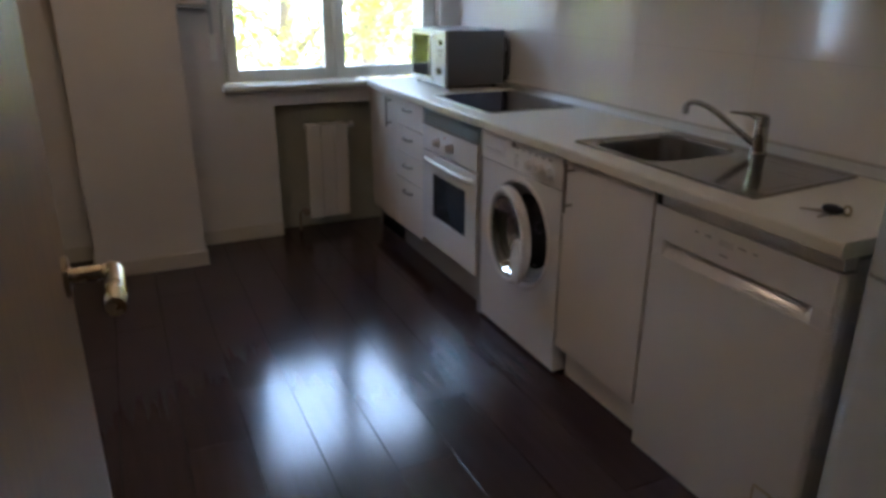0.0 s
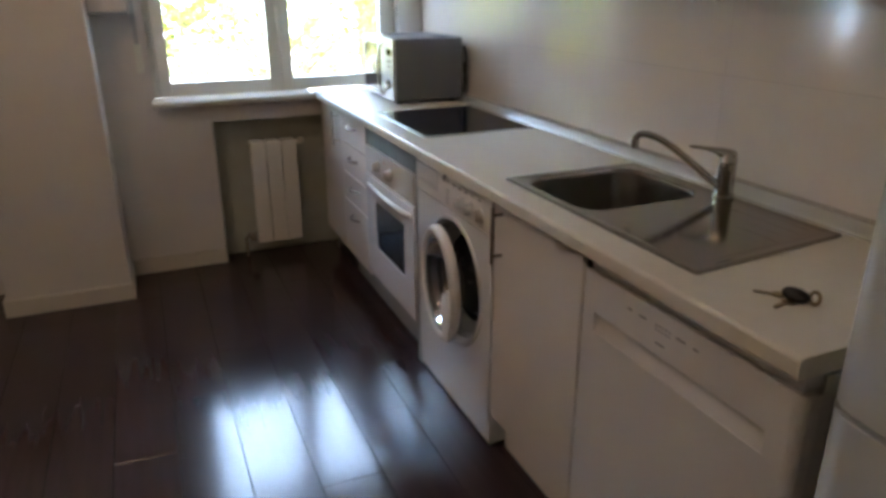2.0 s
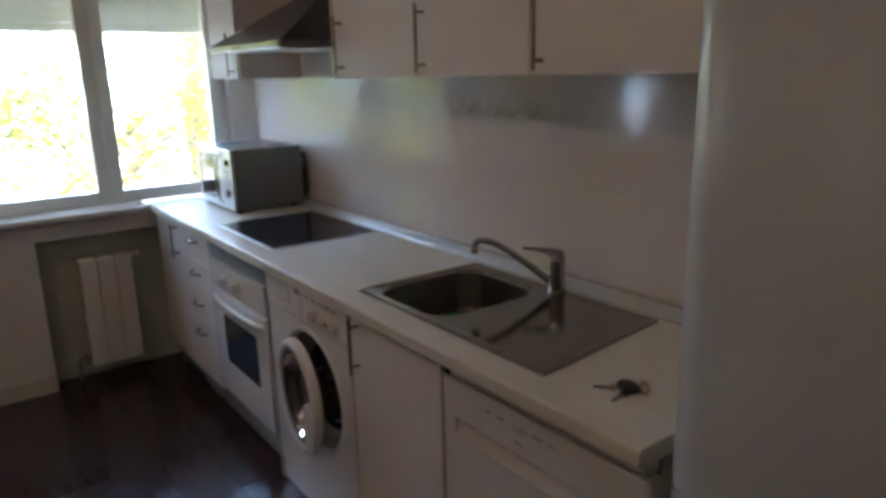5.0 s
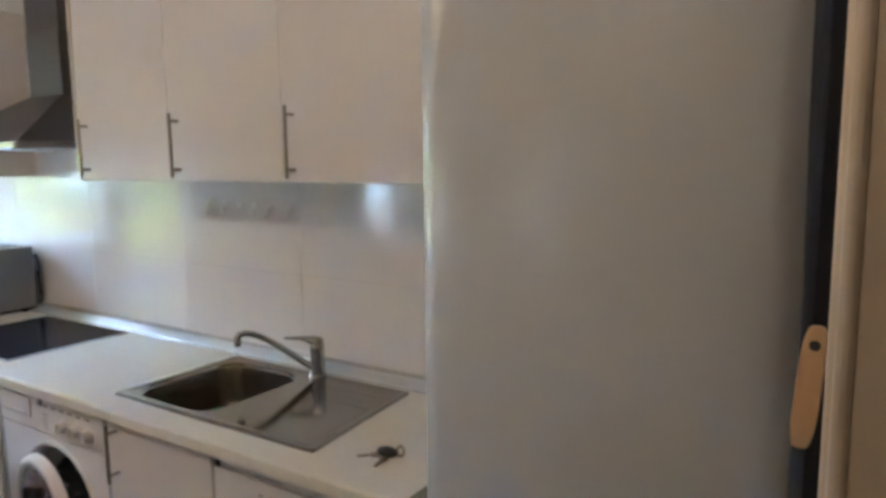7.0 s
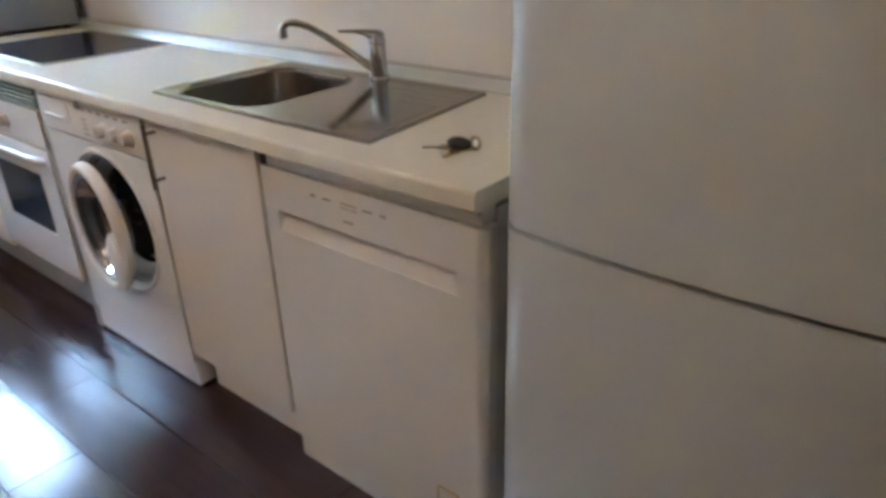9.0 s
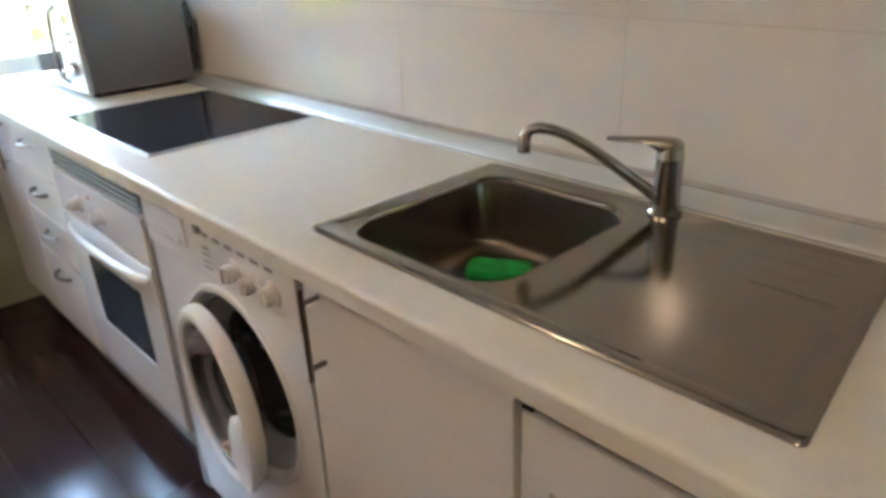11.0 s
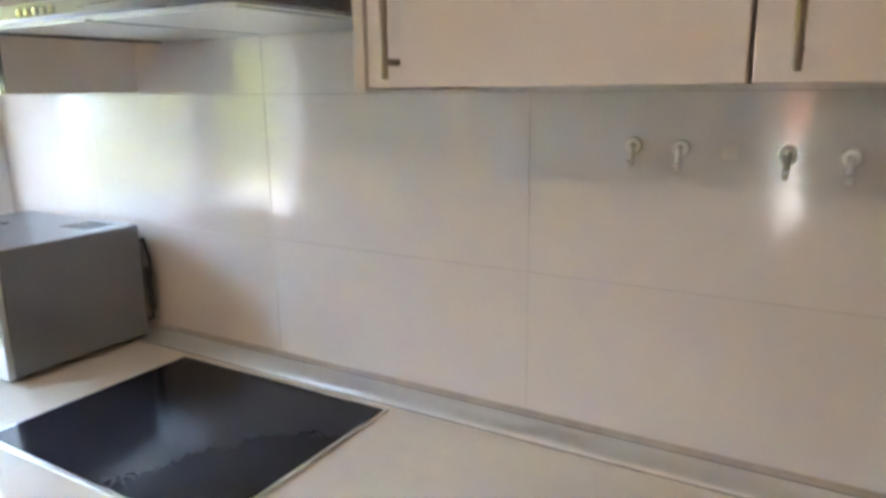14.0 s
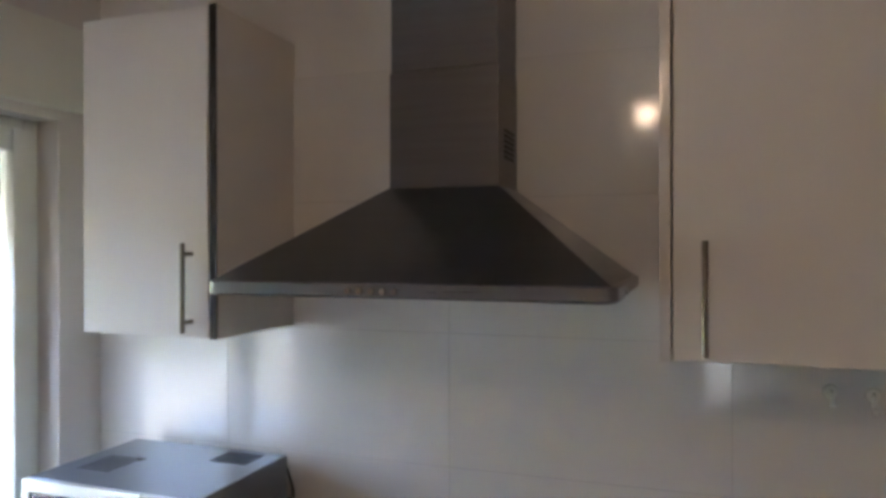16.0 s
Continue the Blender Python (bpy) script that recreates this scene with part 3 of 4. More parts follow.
def front_plan(y0, y1, round_lo, round_hi, z):
    """Plan of a front panel with rounded outer corners."""
    out = [(FX + 0.042, y1, z), (FX + 0.042, y0, z)]
    for k in range(7):
        a = radians(90 * k / 6)
        out.append((FX + round_lo * (1 - math.sin(a)), y0 + round_lo * (1 - math.cos(a)), z))
    for k in range(7):
        a = radians(90 - 90 * k / 6)
        out.append((FX + round_hi * (1 - math.sin(a)), y1 - round_hi * (1 - math.cos(a)), z))
    return out


d = Geo()
d.loft([front_plan(DY0, DY1, 0.020, 0.008, z) for z in (0.105, GZ0)])
d.loft([front_plan(DY0, GY0, 0.020, 0.0005, z) for z in (GZ0 + 0.0003, GZ1 - 0.0003)])
d.loft([front_plan(GY1, DY1, 0.0005, 0.008, z) for z in (GZ0 + 0.0003, GZ1 - 0.0003)])
d.loft([front_plan(DY0, DY1, 0.020, 0.008, z) for z in (GZ1, 0.819)])
dd = part("door", d, APPLIANCE, dish)
scoop = [(0.0015 + 0.0325 * u - 0.0012 * math.sin(math.pi * u), 0.0006 + 0.0405 * u) for u in (0, 0.15, 0.3, 0.45, 0.6, 0.75, 0.9, 1.0)]
s = Geo()
s.loft([[(FX + 0.0015 + (dx - 0.0015) * f, y, GZ0 + dz) for dx, dz in scoop] + [(FX + 0.038, y, GZ1 - 0.001), (FX + 0.038, y, GZ0 + 0.0006)] for y, f in ((GY0 + 0.001, 0.10), (GY0 + 0.012, 0.62), (GY0 + 0.03, 1.0), (GY1 - 0.02, 1.0), (GY1 - 0.001, 0.25))])
part("grip", s, GLOSS, dd, "recessed glossy grip under the control panel", smooth=60)
for y, w, z in ((1.738, 0.014, 0.787), (1.697, 0.022, 0.787), (1.585, 0.026, 0.788), (1.545, 0.014, 0.788), (1.640, 0.026, 0.752)):
    part("printed_mark", Geo().box(FX - 0.0012, FX + 0.002, y - w / 2, y + w / 2, z - 0.0020, z + 0.0020), GREY_MARK, dd, smooth=0)
for k in range(5):
    for z in (0.780, 0.789):
        y = 1.655 - k * 0.0095
        part("printed_mark", Geo().box(FX - 0.0012, FX + 0.002, y - 0.0022, y + 0.0022, z - 0.0018, z + 0.0018), GREY_MARK, dd, smooth=0)
part("kick_plate", Geo().box(FX + 0.012, FX + 0.03, DY0, DY1, FLOOR, 0.098, 0.003), APPLIANCE, dish)
gl = Geo().box(FX - 0.001, FX + 0.002, 1.378, 1.386, 0.128, 0.205).box(FX - 0.001, FX + 0.002, 1.432, 1.437, 0.138, 0.196).box(FX - 0.001, FX + 0.002, 1.362, 1.452, 0.122, 0.128).box(FX - 0.001, FX + 0.002, 1.378, 1.434, 0.198, 0.204)
part("glue_mark", gl, STICKER, dd, "yellowed remains of a sticker", smooth=0)

# fridge-freezer with bowed doors
fridge = thing("fridge_freezer", (2.7, 0.945, FLOOR), "tall white fridge-freezer with two bowed doors", "fridge")
RY0, RY1, RT = 0.640, 1.266, 1.905
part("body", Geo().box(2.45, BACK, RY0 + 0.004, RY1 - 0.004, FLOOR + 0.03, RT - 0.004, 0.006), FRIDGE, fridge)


def bowed(z0, z1):
    front = []
    n = 28
    for k in range(n + 1):
        u = -1 + 2 * k / n
        edge = 0.018 * max(0.0, (abs(u) - 0.89) / 0.11) ** 2
        front.append((2.368 + 0.022 * u * u + edge, RY0 + (RY1 - RY0) * (k / n)))
    loop = front + [(2.448, RY1), (2.448, RY0)]
    return Geo().loft([[(x, y, z0 + 0.004) for x, y in loop], [(x - 0.0, y, z0) for x, y in loop], [(x, y, z1) for x, y in loop], [(x, y, z1 - 0.004) for x, y in loop]][1:3])


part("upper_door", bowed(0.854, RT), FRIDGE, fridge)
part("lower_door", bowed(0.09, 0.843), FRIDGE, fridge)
part("joint", Geo().box(2.40, 2.45, RY0 + 0.004, RY1 - 0.004, 0.843, 0.854), GREY_MARK, fridge, "grey gap between the doors")
part("gasket", Geo().box(2.4485, 2.452, RY0 + 0.002, RY1 - 0.002, 0.10, RT - 0.01), BLACK, fridge, "dark door seal")
part("foot_grille", Geo().box(2.45, 2.47, RY0 + 0.01, RY1 - 0.01, FLOOR, 0.085), GREY_TRIM, fridge)

# worktop with cut-outs for sink and hob bowl
CT, CB, CX = 0.900, 0.862, 2.376
SX0, SX1, SY0_, SY1_ = 2.494, 2.852, 2.026, 2.350
top = thing("worktop", (2.69, 2.8, CB), "off-white laminate worktop with a rounded front edge", "worktop")
g = Geo()
prof = [(CX + 0.010 - 0.010 * math.cos(radians(a)), CT - 0.010 + 0.010 * math.sin(radians(a))) for a in range(0, 91, 15)]
prof = [(CX + 0.004, CB), (CX, CB + 0.004)] + prof


def slab(y0, y1, x_end):
    g.loft([[(x, y, z) for x, z in prof + [(x_end, CT), (x_end, CB)]] for y in (y0, y1)])


slab(1.309, SY0_, BACK)
slab(SY0_, SY1_, SX0)
slab(SY1_, 4.378, BACK)
g.box(SX1, BACK, SY0_, SY1_, CB, CT)
part("slab", g, COUNTER, top)
trim = thing("worktop_upstand", (2.98, 2.8, CT), "brushed aluminium upstand along the wall", "trim")
face = [(2.924 + 0.046 * k / 8, CT + 0.003 + 0.0185 * math.sin(radians(90 * k / 8)) ** 0.8) for k in range(9)]
g = Geo().loft([[(x, y, z) for x, z in [(2.924, CT + 0.0005)] + face + [(2.970, CT + 0.0005)]] for y in (1.309, 4.36)])
part("profile", g, SATIN, trim, smooth=50)
g = Geo().box(2.9205, 2.9238, 1.309, 4.36, CT + 0.0004, CT + 0.0024).box(2.9702, 2.9735, 1.309, 4.36, CT + 0.0005, CT + 0.0225)
part("seal", g, GREY_MARK, trim, "dark silicone seal lines")
g = Geo().loft([[(2.9737, y, CT + 0.0005), (2.9737, y, CT + 0.023), (2.977, y, CT + 0.0245), (2.9905, y, CT + 0.0265), (2.9905, y, CT + 0.0005)] for y in (1.309, 4.36)])
part("cove", g, GROUT, trim, "pale sealing strip above the metal profile")

# hob
hob = thing("ceramic_hob", (2.68, 3.285, CT), "black glass ceramic hob with a thin steel frame", "hob")
part("frame", Geo().box(2.456, 2.902, 3.0, 3.572, CT + 0.0005, CT + 0.0055, 0.0015), ALU, hob, "thin silver frame")
part("glass", Geo().box(2.464, 2.894, 3.008, 3.564, CT + 0.0050, CT + 0.0065, 0.0006), HOB_GLASS, hob)

# sink with basin and drainer
sink = thing("sink", (2.68, 2.0, CT), "stainless steel inset sink with a drainer", "sink")
KX0, KX1, KY0, KY1 = 2.456, 2.904, 1.616, 2.386
g = Geo()
plan_rows = [(0.0, 0.010, 0.0006), (0.002, 0.011, 0.0050), (0.006, 0.012, 0.0062), (0.018, 0.014, 0.0060), (0.024, 0.030, 0.0034)]
edge_rows = [rounded(KX0 + d, KX1 - d, KY0 + d, KY1 - d, rr, CT + z) for d, rr, z in plan_rows]
lip = rounded(SX0 - 0.010, SX1 + 0.010, SY0_ - 0.010, SY1_ + 0.010, 0.074, CT + 0.0034)
lip2 = rounded(SX0 - 0.002, SX1 + 0.002, SY0_ - 0.002, SY1_ + 0.002, 0.068, CT + 0.0012)
rim = rounded(SX0 + 0.002, SX1 - 0.002, SY0_ + 0.002, SY1_ - 0.002, 0.064, CT - 0.005)
g.loft(edge_rows + [lip, lip2, rim], cap0=False, cap1=False)
def drainer_slant(geo):
    """The drainer's end runs slightly askew."""
    for v in geo.bm.verts:
        if v.co.y < 1.92:
            v.co.y += 0.046 * (v.co.x - KX0) / (KX1 - KX0) * (1.92 - v.co.y) / (1.92 - KY0)
    return geo


part("deck", drainer_slant(g), STEEL, sink, smooth=50)
levels = [(0.0, CT - 0.005), (0.003, CT - 0.03), (0.007, CT - 0.075), (0.009, CT - 0.112), (0.013, CT - 0.126), (0.021, CT - 0.136), (0.032, CT - 0.142), (0.050, CT - 0.145)]
g = Geo().loft([rounded(SX0 + 0.002 + d, SX1 - 0.002 - d, SY0_ + 0.002 + d, SY1_ - 0.002 - d, 0.064 - 0.2 * d, z) for d, z in levels], cap0=False, cap1=True)
part("basin", g, BASIN_STEEL, sink, "deep satin steel basin", smooth=50)
r = Geo()
for x, y0, y1 in ((2.86, 1.66, 1.90), (2.82, 1.66, 1.93), (2.775, 1.68, 1.80)):
    r.tube([(x, y0, CT + 0.0020), (x, y0 + 0.03, CT + 0.0024), (x, y1 - 0.03, CT + 0.0024), (x, y1, CT + 0.0020)], 0.0014, 8)
r.tube([(2.53, 1.655, CT + 0.0028), (2.735, 1.655, CT + 0.0028)], 0.0012, 8).tube([(2.735, 1.66, CT + 0.0028), (2.735, 1.78, CT + 0.0028)], 0.0012, 8)
part("drainer_ribs", drainer_slant(r), STEEL, sink)
part("drain", Geo().rod((2.674, 2.19, CT - 0.146), (2.674, 2.19, CT - 0.142), 0.036, 0.033, 28).rod((2.674, 2.19, CT - 0.142), (2.674, 2.19, CT - 0.138), 0.022, 0.020, 20), CHROME, sink, "chrome drain strainer")

# mixer tap
tap = thing("mixer_tap", (2.884, 1.992, CT), "chrome single-lever kitchen mixer tap", "tap")
TX, TY = 2.882, 1.995
g = Geo().rod((TX, TY, CT + 0.004), (TX, TY, CT + 0.012), 0.028, 0.027, 28).rod((TX, TY, CT + 0.012), (TX, TY, CT + 0.092), 0.0225, 0.0215, 28).rod((TX, TY, CT + 0.094), (TX, TY, CT + 0.118), 0.0225, 0.019, 28).ball((TX, TY, CT + 0.117), 0.019, 1, 1, 0.5)
part("body", g, CHROME, tap)
tip = Vector((2.712, 2.140, 1.045))
b0 = Vector((TX, TY, CT + 0.055))
flat = Vector((tip.x - b0.x, tip.y - b0.y, 0))
rise = ((0.06, -0.026), (0.20, -0.002), (0.40, 0.033), (0.60, 0.066), (0.74, 0.085), (0.85, 0.095), (0.94, 0.0985), (1.0, 0.096), (1.03, 0.087), (1.035, 0.076), (1.035, 0.062))
pts = [b0 + flat * u + Vector((0, 0, dz)) for u, dz in rise]
part("spout", Geo().tube(pts, [0.0108, 0.0100, 0.0094, 0.0090, 0.0088, 0.0087, 0.0087, 0.0090, 0.0100, 0.0108, 0.0108], 16), CHROME, tap)
lv = Vector((-0.55, 0.83, 0))
g = Geo()
side = Vector((lv.y, -lv.x, 0))
top0 = Vector((TX, TY, CT))
rows = []
for d, w, z0, z1 in ((-0.019, 0.012, 0.108, 0.117), (-0.008, 0.0185, 0.104, 0.124), (0.006, 0.0195, 0.100, 0.1275), (0.020, 0.0165, 0.103, 0.128), (0.034, 0.0125, 0.1125, 0.1275), (0.055, 0.0105, 0.1175, 0.1270), (0.080, 0.0100, 0.1190, 0.1268), (0.094, 0.0095, 0.1195, 0.1266), (0.099, 0.006, 0.1208, 0.1255)):
    c = top0 + lv * d
    rows.append([c + side * (w * math.cos(a)) + Vector((0, 0, (z0 + z1) / 2 + (z1 - z0) / 2 * math.sin(a))) for a in [2 * math.pi * k / 14 for k in range(14)]])
g.loft(rows)
part("lever", g, CHROME, tap)


# ---- wall units, hood ----
UX, UB, UT = 2.690, 1.500, 2.195


def wall_unit(y0, y1, doors, label, handles, end=None, band=None):
    u = thing("wall_cabinet", ((UX + BACK) / 2, (y0 + y1) / 2, UB), label, "cabinet", "wall cabinets above the worktop")
    c = Geo().box(UX + 0.021, WX - 0.002, y0, y0 + 0.018, UB, UT, 0.001).box(UX + 0.021, WX - 0.002, y1 - 0.018, y1, UB, UT, 0.001)
    c.box(UX + 0.021, WX - 0.002, y0 + 0.018, y1 - 0.018, UB + 0.002, UB + 0.02).box(UX + 0.021, WX - 0.002, y0 + 0.018, y1 - 0.018, UT - 0.02, UT - 0.002)
    part("body", c, CARCASS, u)
    if end:
        part("end_panel", Geo().box(UX + 0.001, WX - 0.002, end[0], end[1], UB - 0.002, UT, 0.0015), LAMINATE, u)
        part("edge_band", Geo().box(UX - 0.002, UX + 0.0008, end[0], end[1], UB - 0.002, UT, 0.0006), band or EDGE, u, "dark strip along the panel edge" if band else "glossy cream edge band")
    for (a, b), h in zip(doors, handles):
        d = part("door", Geo().box(UX, UX + 0.019, a + 0.0015, b - 0.0015, UB + 0.001, UT - 0.001, 0.002), LAMINATE, u)
        bar_handle(d, UX, h - 0.006, 1.512, 1.698)
    return u


wall_unit(2.386, 2.866, [(2.386, 2.866)], "cream laminate wall cabinet beside the hood", [2.822], (2.8685, 2.886))
wall_unit(1.912, 2.384, [(1.912, 2.384)], "cream laminate wall cabinet with a bar handle", [2.346])
wall_unit(1.265, 1.910, [(1.265, 1.910)], "wide cream laminate wall cabinet beside the fridge", [1.874])
wall_unit(3.782, 4.120, [(3.784, 4.120)], "cream laminate wall cabinet beside the window", [3.832], (3.762, 3.7795), DARK_EDGE)

hood = thing("cooker_hood", (2.76, 3.3, 1.615), "brushed steel chimney cooker hood with push buttons", "hood")
HY0, HY1, HX = 2.938, 3.662, 2.520
lip0, lip1 = 1.604, 1.628
g = Geo()


def plan(x0, y0, y1, z, r):
    pts = []
    for cy, a0 in ((y1 - r, 90), (y0 + r, 180)):
        for k in range(6):
            a = radians(a0 + 90 * k / 5)
            pts.append((x0 + r + r * math.cos(a), cy + r * math.sin(a), z))
    return [(WX - 0.003, y1, z)] + pts + [(WX - 0.003, y0, z)]


g.loft([plan(HX + 0.006, HY0 + 0.006, HY1 - 0.006, lip0, 0.02), plan(HX, HY0, HY1, lip0 + 0.004, 0.022), plan(HX, HY0, HY1, lip1, 0.022), plan(HX + 0.006, HY0 + 0.008, HY1 - 0.008, lip1 + 0.002, 0.02)], cap0=False, cap1=False)
part("rim", g, RIM, hood, smooth=40)
g = Geo()
HZ = 1.812
lo = [(WX - 0.003, HY1 - 0.008, lip1 + 0.002), (HX + 0.008, HY1 - 0.010, lip1 + 0.002), (HX + 0.008, HY0 + 0.010, lip1 + 0.002), (WX - 0.003, HY0 + 0.008, lip1 + 0.002)]
hi = [(WX - 0.003, 3.436, HZ), (2.828, 3.436, HZ), (2.828, 3.196, HZ), (WX - 0.003, 3.196, HZ)]
g.loft([lo, hi], cap0=False, cap1=False)
part("canopy", g, STEEL_DARK, hood, smooth=0)
part("filter_panel", Geo().box(HX + 0.012, WX - 0.004, HY0 + 0.012, HY1 - 0.012, lip0 + 0.004, lip0 + 0.008).box(HX + 0.06, WX - 0.06, 2.99, 3.29, lip0 + 0.001, lip0 + 0.004).box(HX + 0.06, WX - 0.06, 3.31, 3.61, lip0 + 0.001, lip0 + 0.004), ALU, hood, "aluminium grease filters", smooth=0)
part("chimney", Geo().box(2.830, WX - 0.003, 3.198, 3.434, HZ - 0.002, 2.055, 0.002), STEEL_DARK, hood)
part("upper_chimney", Geo().box(2.8325, WX - 0.003, 3.2005, 3.4315, 2.056, TOP - 0.001, 0.002), STEEL_DARK, hood)
gr = Geo()
for k in range(6):
    z = 1.872 + k * 0.011
    gr.box(2.88, 2.955, 3.1955, 3.1985, z, z + 0.006)
part("vent_slots", gr, BLACK, hood, "dark vent slots in the chimney side", smooth=0)
for k in range(5):
    part("button", Geo().rod((HX + 0.002, 3.375 - k * 0.021, 1.616), (HX - 0.004, 3.375 - k * 0.021, 1.616), 0.0062, 0.0055, 14), CHROME, hood)

# ---- microwave ----
micro = thing("microwave", (2.78, 3.98, CT), "silver-grey microwave oven with a mirrored door", "microwave")
MWX, MWY0, MWY1, MWZ0, MWZ1 = 2.608, 3.752, 4.205, 0.914, 1.190
part("case", Geo().box(MWX + 0.012, 2.945, MWY0, MWY1, MWZ0, MWZ1, 0.005), MW_SIDE, micro, "grey metal case")
for x0, dx, y0, y1 in ((2.70, 0.012, 4.06, 4.15), (2.84, 0.009, 3.80, 3.90)):
    sl = Geo()
    for k in range(9):
        sl.box(x0 + k * dx, x0 + 0.004 + k * dx, y0, y1, MWZ1 - 0.0005, MWZ1 + 0.0008)
    part("vent_slots", sl, BLACK, micro, smooth=0)
fr = Geo().box(MWX - 0.004, MWX + 0.012, 3.885, MWY1, MWZ1 - 0.028, MWZ1, 0.003).box(MWX - 0.004, MWX + 0.012, 3.885, MWY1, MWZ0, MWZ0 + 0.03, 0.003)
fr.box(MWX - 0.004, MWX + 0.012, 3.885, 3.925, MWZ0 + 0.03, MWZ1 - 0.028, 0.002).box(MWX - 0.004, MWX + 0.012, MWY1 - 0.02, MWY1, MWZ0 + 0.03, MWZ1 - 0.028, 0.002)
mwd = part("door", fr, MW_FRONT, micro, "silver door frame")
part("door_glass", Geo().box(MWX - 0.001, MWX + 0.011, 3.924, MWY1 - 0.019, MWZ0 + 0.029, MWZ1 - 0.027), BLACK_GLASS, mwd, "dark mirrored door glass", smooth=0)
pts = [(MWX - 0.003 - 0.024 * math.sin(math.pi * k / 12) ** 0.22 if 0 < k < 12 else MWX - 0.002, 3.902, MWZ0 + 0.022 + (MWZ1 - MWZ0 - 0.044) * k / 12) for k in range(13)]
hb = Geo().tube(pts, 0.0066, 12)
hb.bm.transform(Matrix.Translation((0, 3.902, 0)) @ Matrix.Diagonal((1, 1.5, 1, 1)) @ Matrix.Translation((0, -3.902, 0)))
part("handle", hb, CHROME, mwd, "straight chrome bar handle")
cp = part("control_panel", Geo().box(MWX - 0.004, MWX + 0.012, MWY0, 3.882, MWZ0, MWZ1, 0.003), MW_FRONT, micro)
part("display", Geo().box(MWX - 0.006, MWX - 0.003, 3.775, 3.835, MWZ1 - 0.075, MWZ1 - 0.045, 0.001), BLACK_GLASS, cp, "small dark display")
for i, j in ((0, 0), (1, 0), (2, 0), (0.5, 1), (1.5, 1)):
    part("key", Geo().rod((MWX - 0.003, 3.787 + i * 0.020, MWZ1 - 0.100 - j * 0.022), (MWX - 0.0068, 3.787 + i * 0.020, MWZ1 - 0.100 - j * 0.022), 0.0075, 0.0068, 14), GREY_MARK, cp, "grey round key")
part("dial", Geo().rod((MWX - 0.003, 3.806, MWZ0 + 0.075), (MWX - 0.02, 3.806, MWZ0 + 0.075), 0.021, 0.019, 26), CHROME, cp)
for x in (2.64, 2.91):
    for y in (3.79, 4.17):
        part("foot", Geo().rod((x, y, CT + 0.0005), (x, y, MWZ0 + 0.002), 0.013, seg=14), BLACK, micro)
cable = thing("microwave_cable", (2.955, 3.74, CT), "dark looped power cable behind the microwave", "cable")
part("cord", Geo().tube([(2.948, 3.80, 1.12), (2.962, 3.765, 1.15), (2.966, 3.752, 1.10), (2.962, 3.748, 1.02), (2.966, 3.752, 0.97), (2.962, 3.748, 1.04), (2.958, 3.758, 1.08), (2.960, 3.752, 0.95), (2.962, 3.77, 0.945)], 0.0042, 8), BLACK, cable)

# ---- radiator ----
rad = thing("radiator", (2.145, WY + 0.03, FLOOR), "cream three-section aluminium radiator in the niche", "radiator")
RYF = WY - 0.005
for k in range(3):
    x0 = 2.022 + k * 0.082
    s = Geo().box(x0 + 0.001, x0 + 0.079, RYF, RYF + 0.016, 0.10, 0.655, 0.006).box(x0 + 0.03, x0 + 0.05, RYF + 0.016, RYF + 0.085, 0.12, 0.64, 0.004).box(x0 + 0.004, x0 + 0.076, RYF + 0.02, RYF + 0.09, 0.62, 0.652, 0.006)
    part("section", s, RAD, rad)
VALVE = mat("old_valve", (0.26, 0.22, 0.17), 0.5, 0.3, var=0.2, scale=30)
part("pipes", Geo().tube([(2.02, RYF + 0.05, 0.14), (1.98, RYF + 0.05, 0.14), (1.965, RYF + 0.05, 0.12), (1.965, RYF + 0.05, FLOOR)], 0.009, 10).rod((1.995, RYF + 0.05, 0.14), (1.995, RYF, 0.14), 0.018).ball((1.995, RYF - 0.004, 0.14), 0.02), VALVE, rad, "dark valve and feed pipe")
part("bleed_valve", Geo().rod((2.268, RYF + 0.05, 0.635), (2.30, RYF + 0.05, 0.635), 0.010).ball((2.30, RYF + 0.045, 0.64), 0.016), RAD, rad)

# ---- small things on wall and worktop ----
sock = thing("wall_socket", (WX, 1.563, 1.082), "ivory square wall socket on the tiles", "socket")
SXF = WX - 0.009
part("plate", Geo().box(SXF - 0.007, SXF, 1.521, 1.604, 1.041, 1.123, 0.004), SOCKET, sock)
part("insert", Geo().disc((SXF - 0.007, 1.563, 1.082), 1, [(0.026, -0.001), (0.024, -0.004), (0.0205, -0.004), (0.0195, 0.0015), (0.001, 0.0018)], 32), SOCKET, sock)
for y in (1.5535, 1.5725):
    part("contact", Geo().rod((SXF - 0.0050, y, 1.082), (SXF - 0.0068, y, 1.082), 0.0028, seg=10), BLACK, sock)


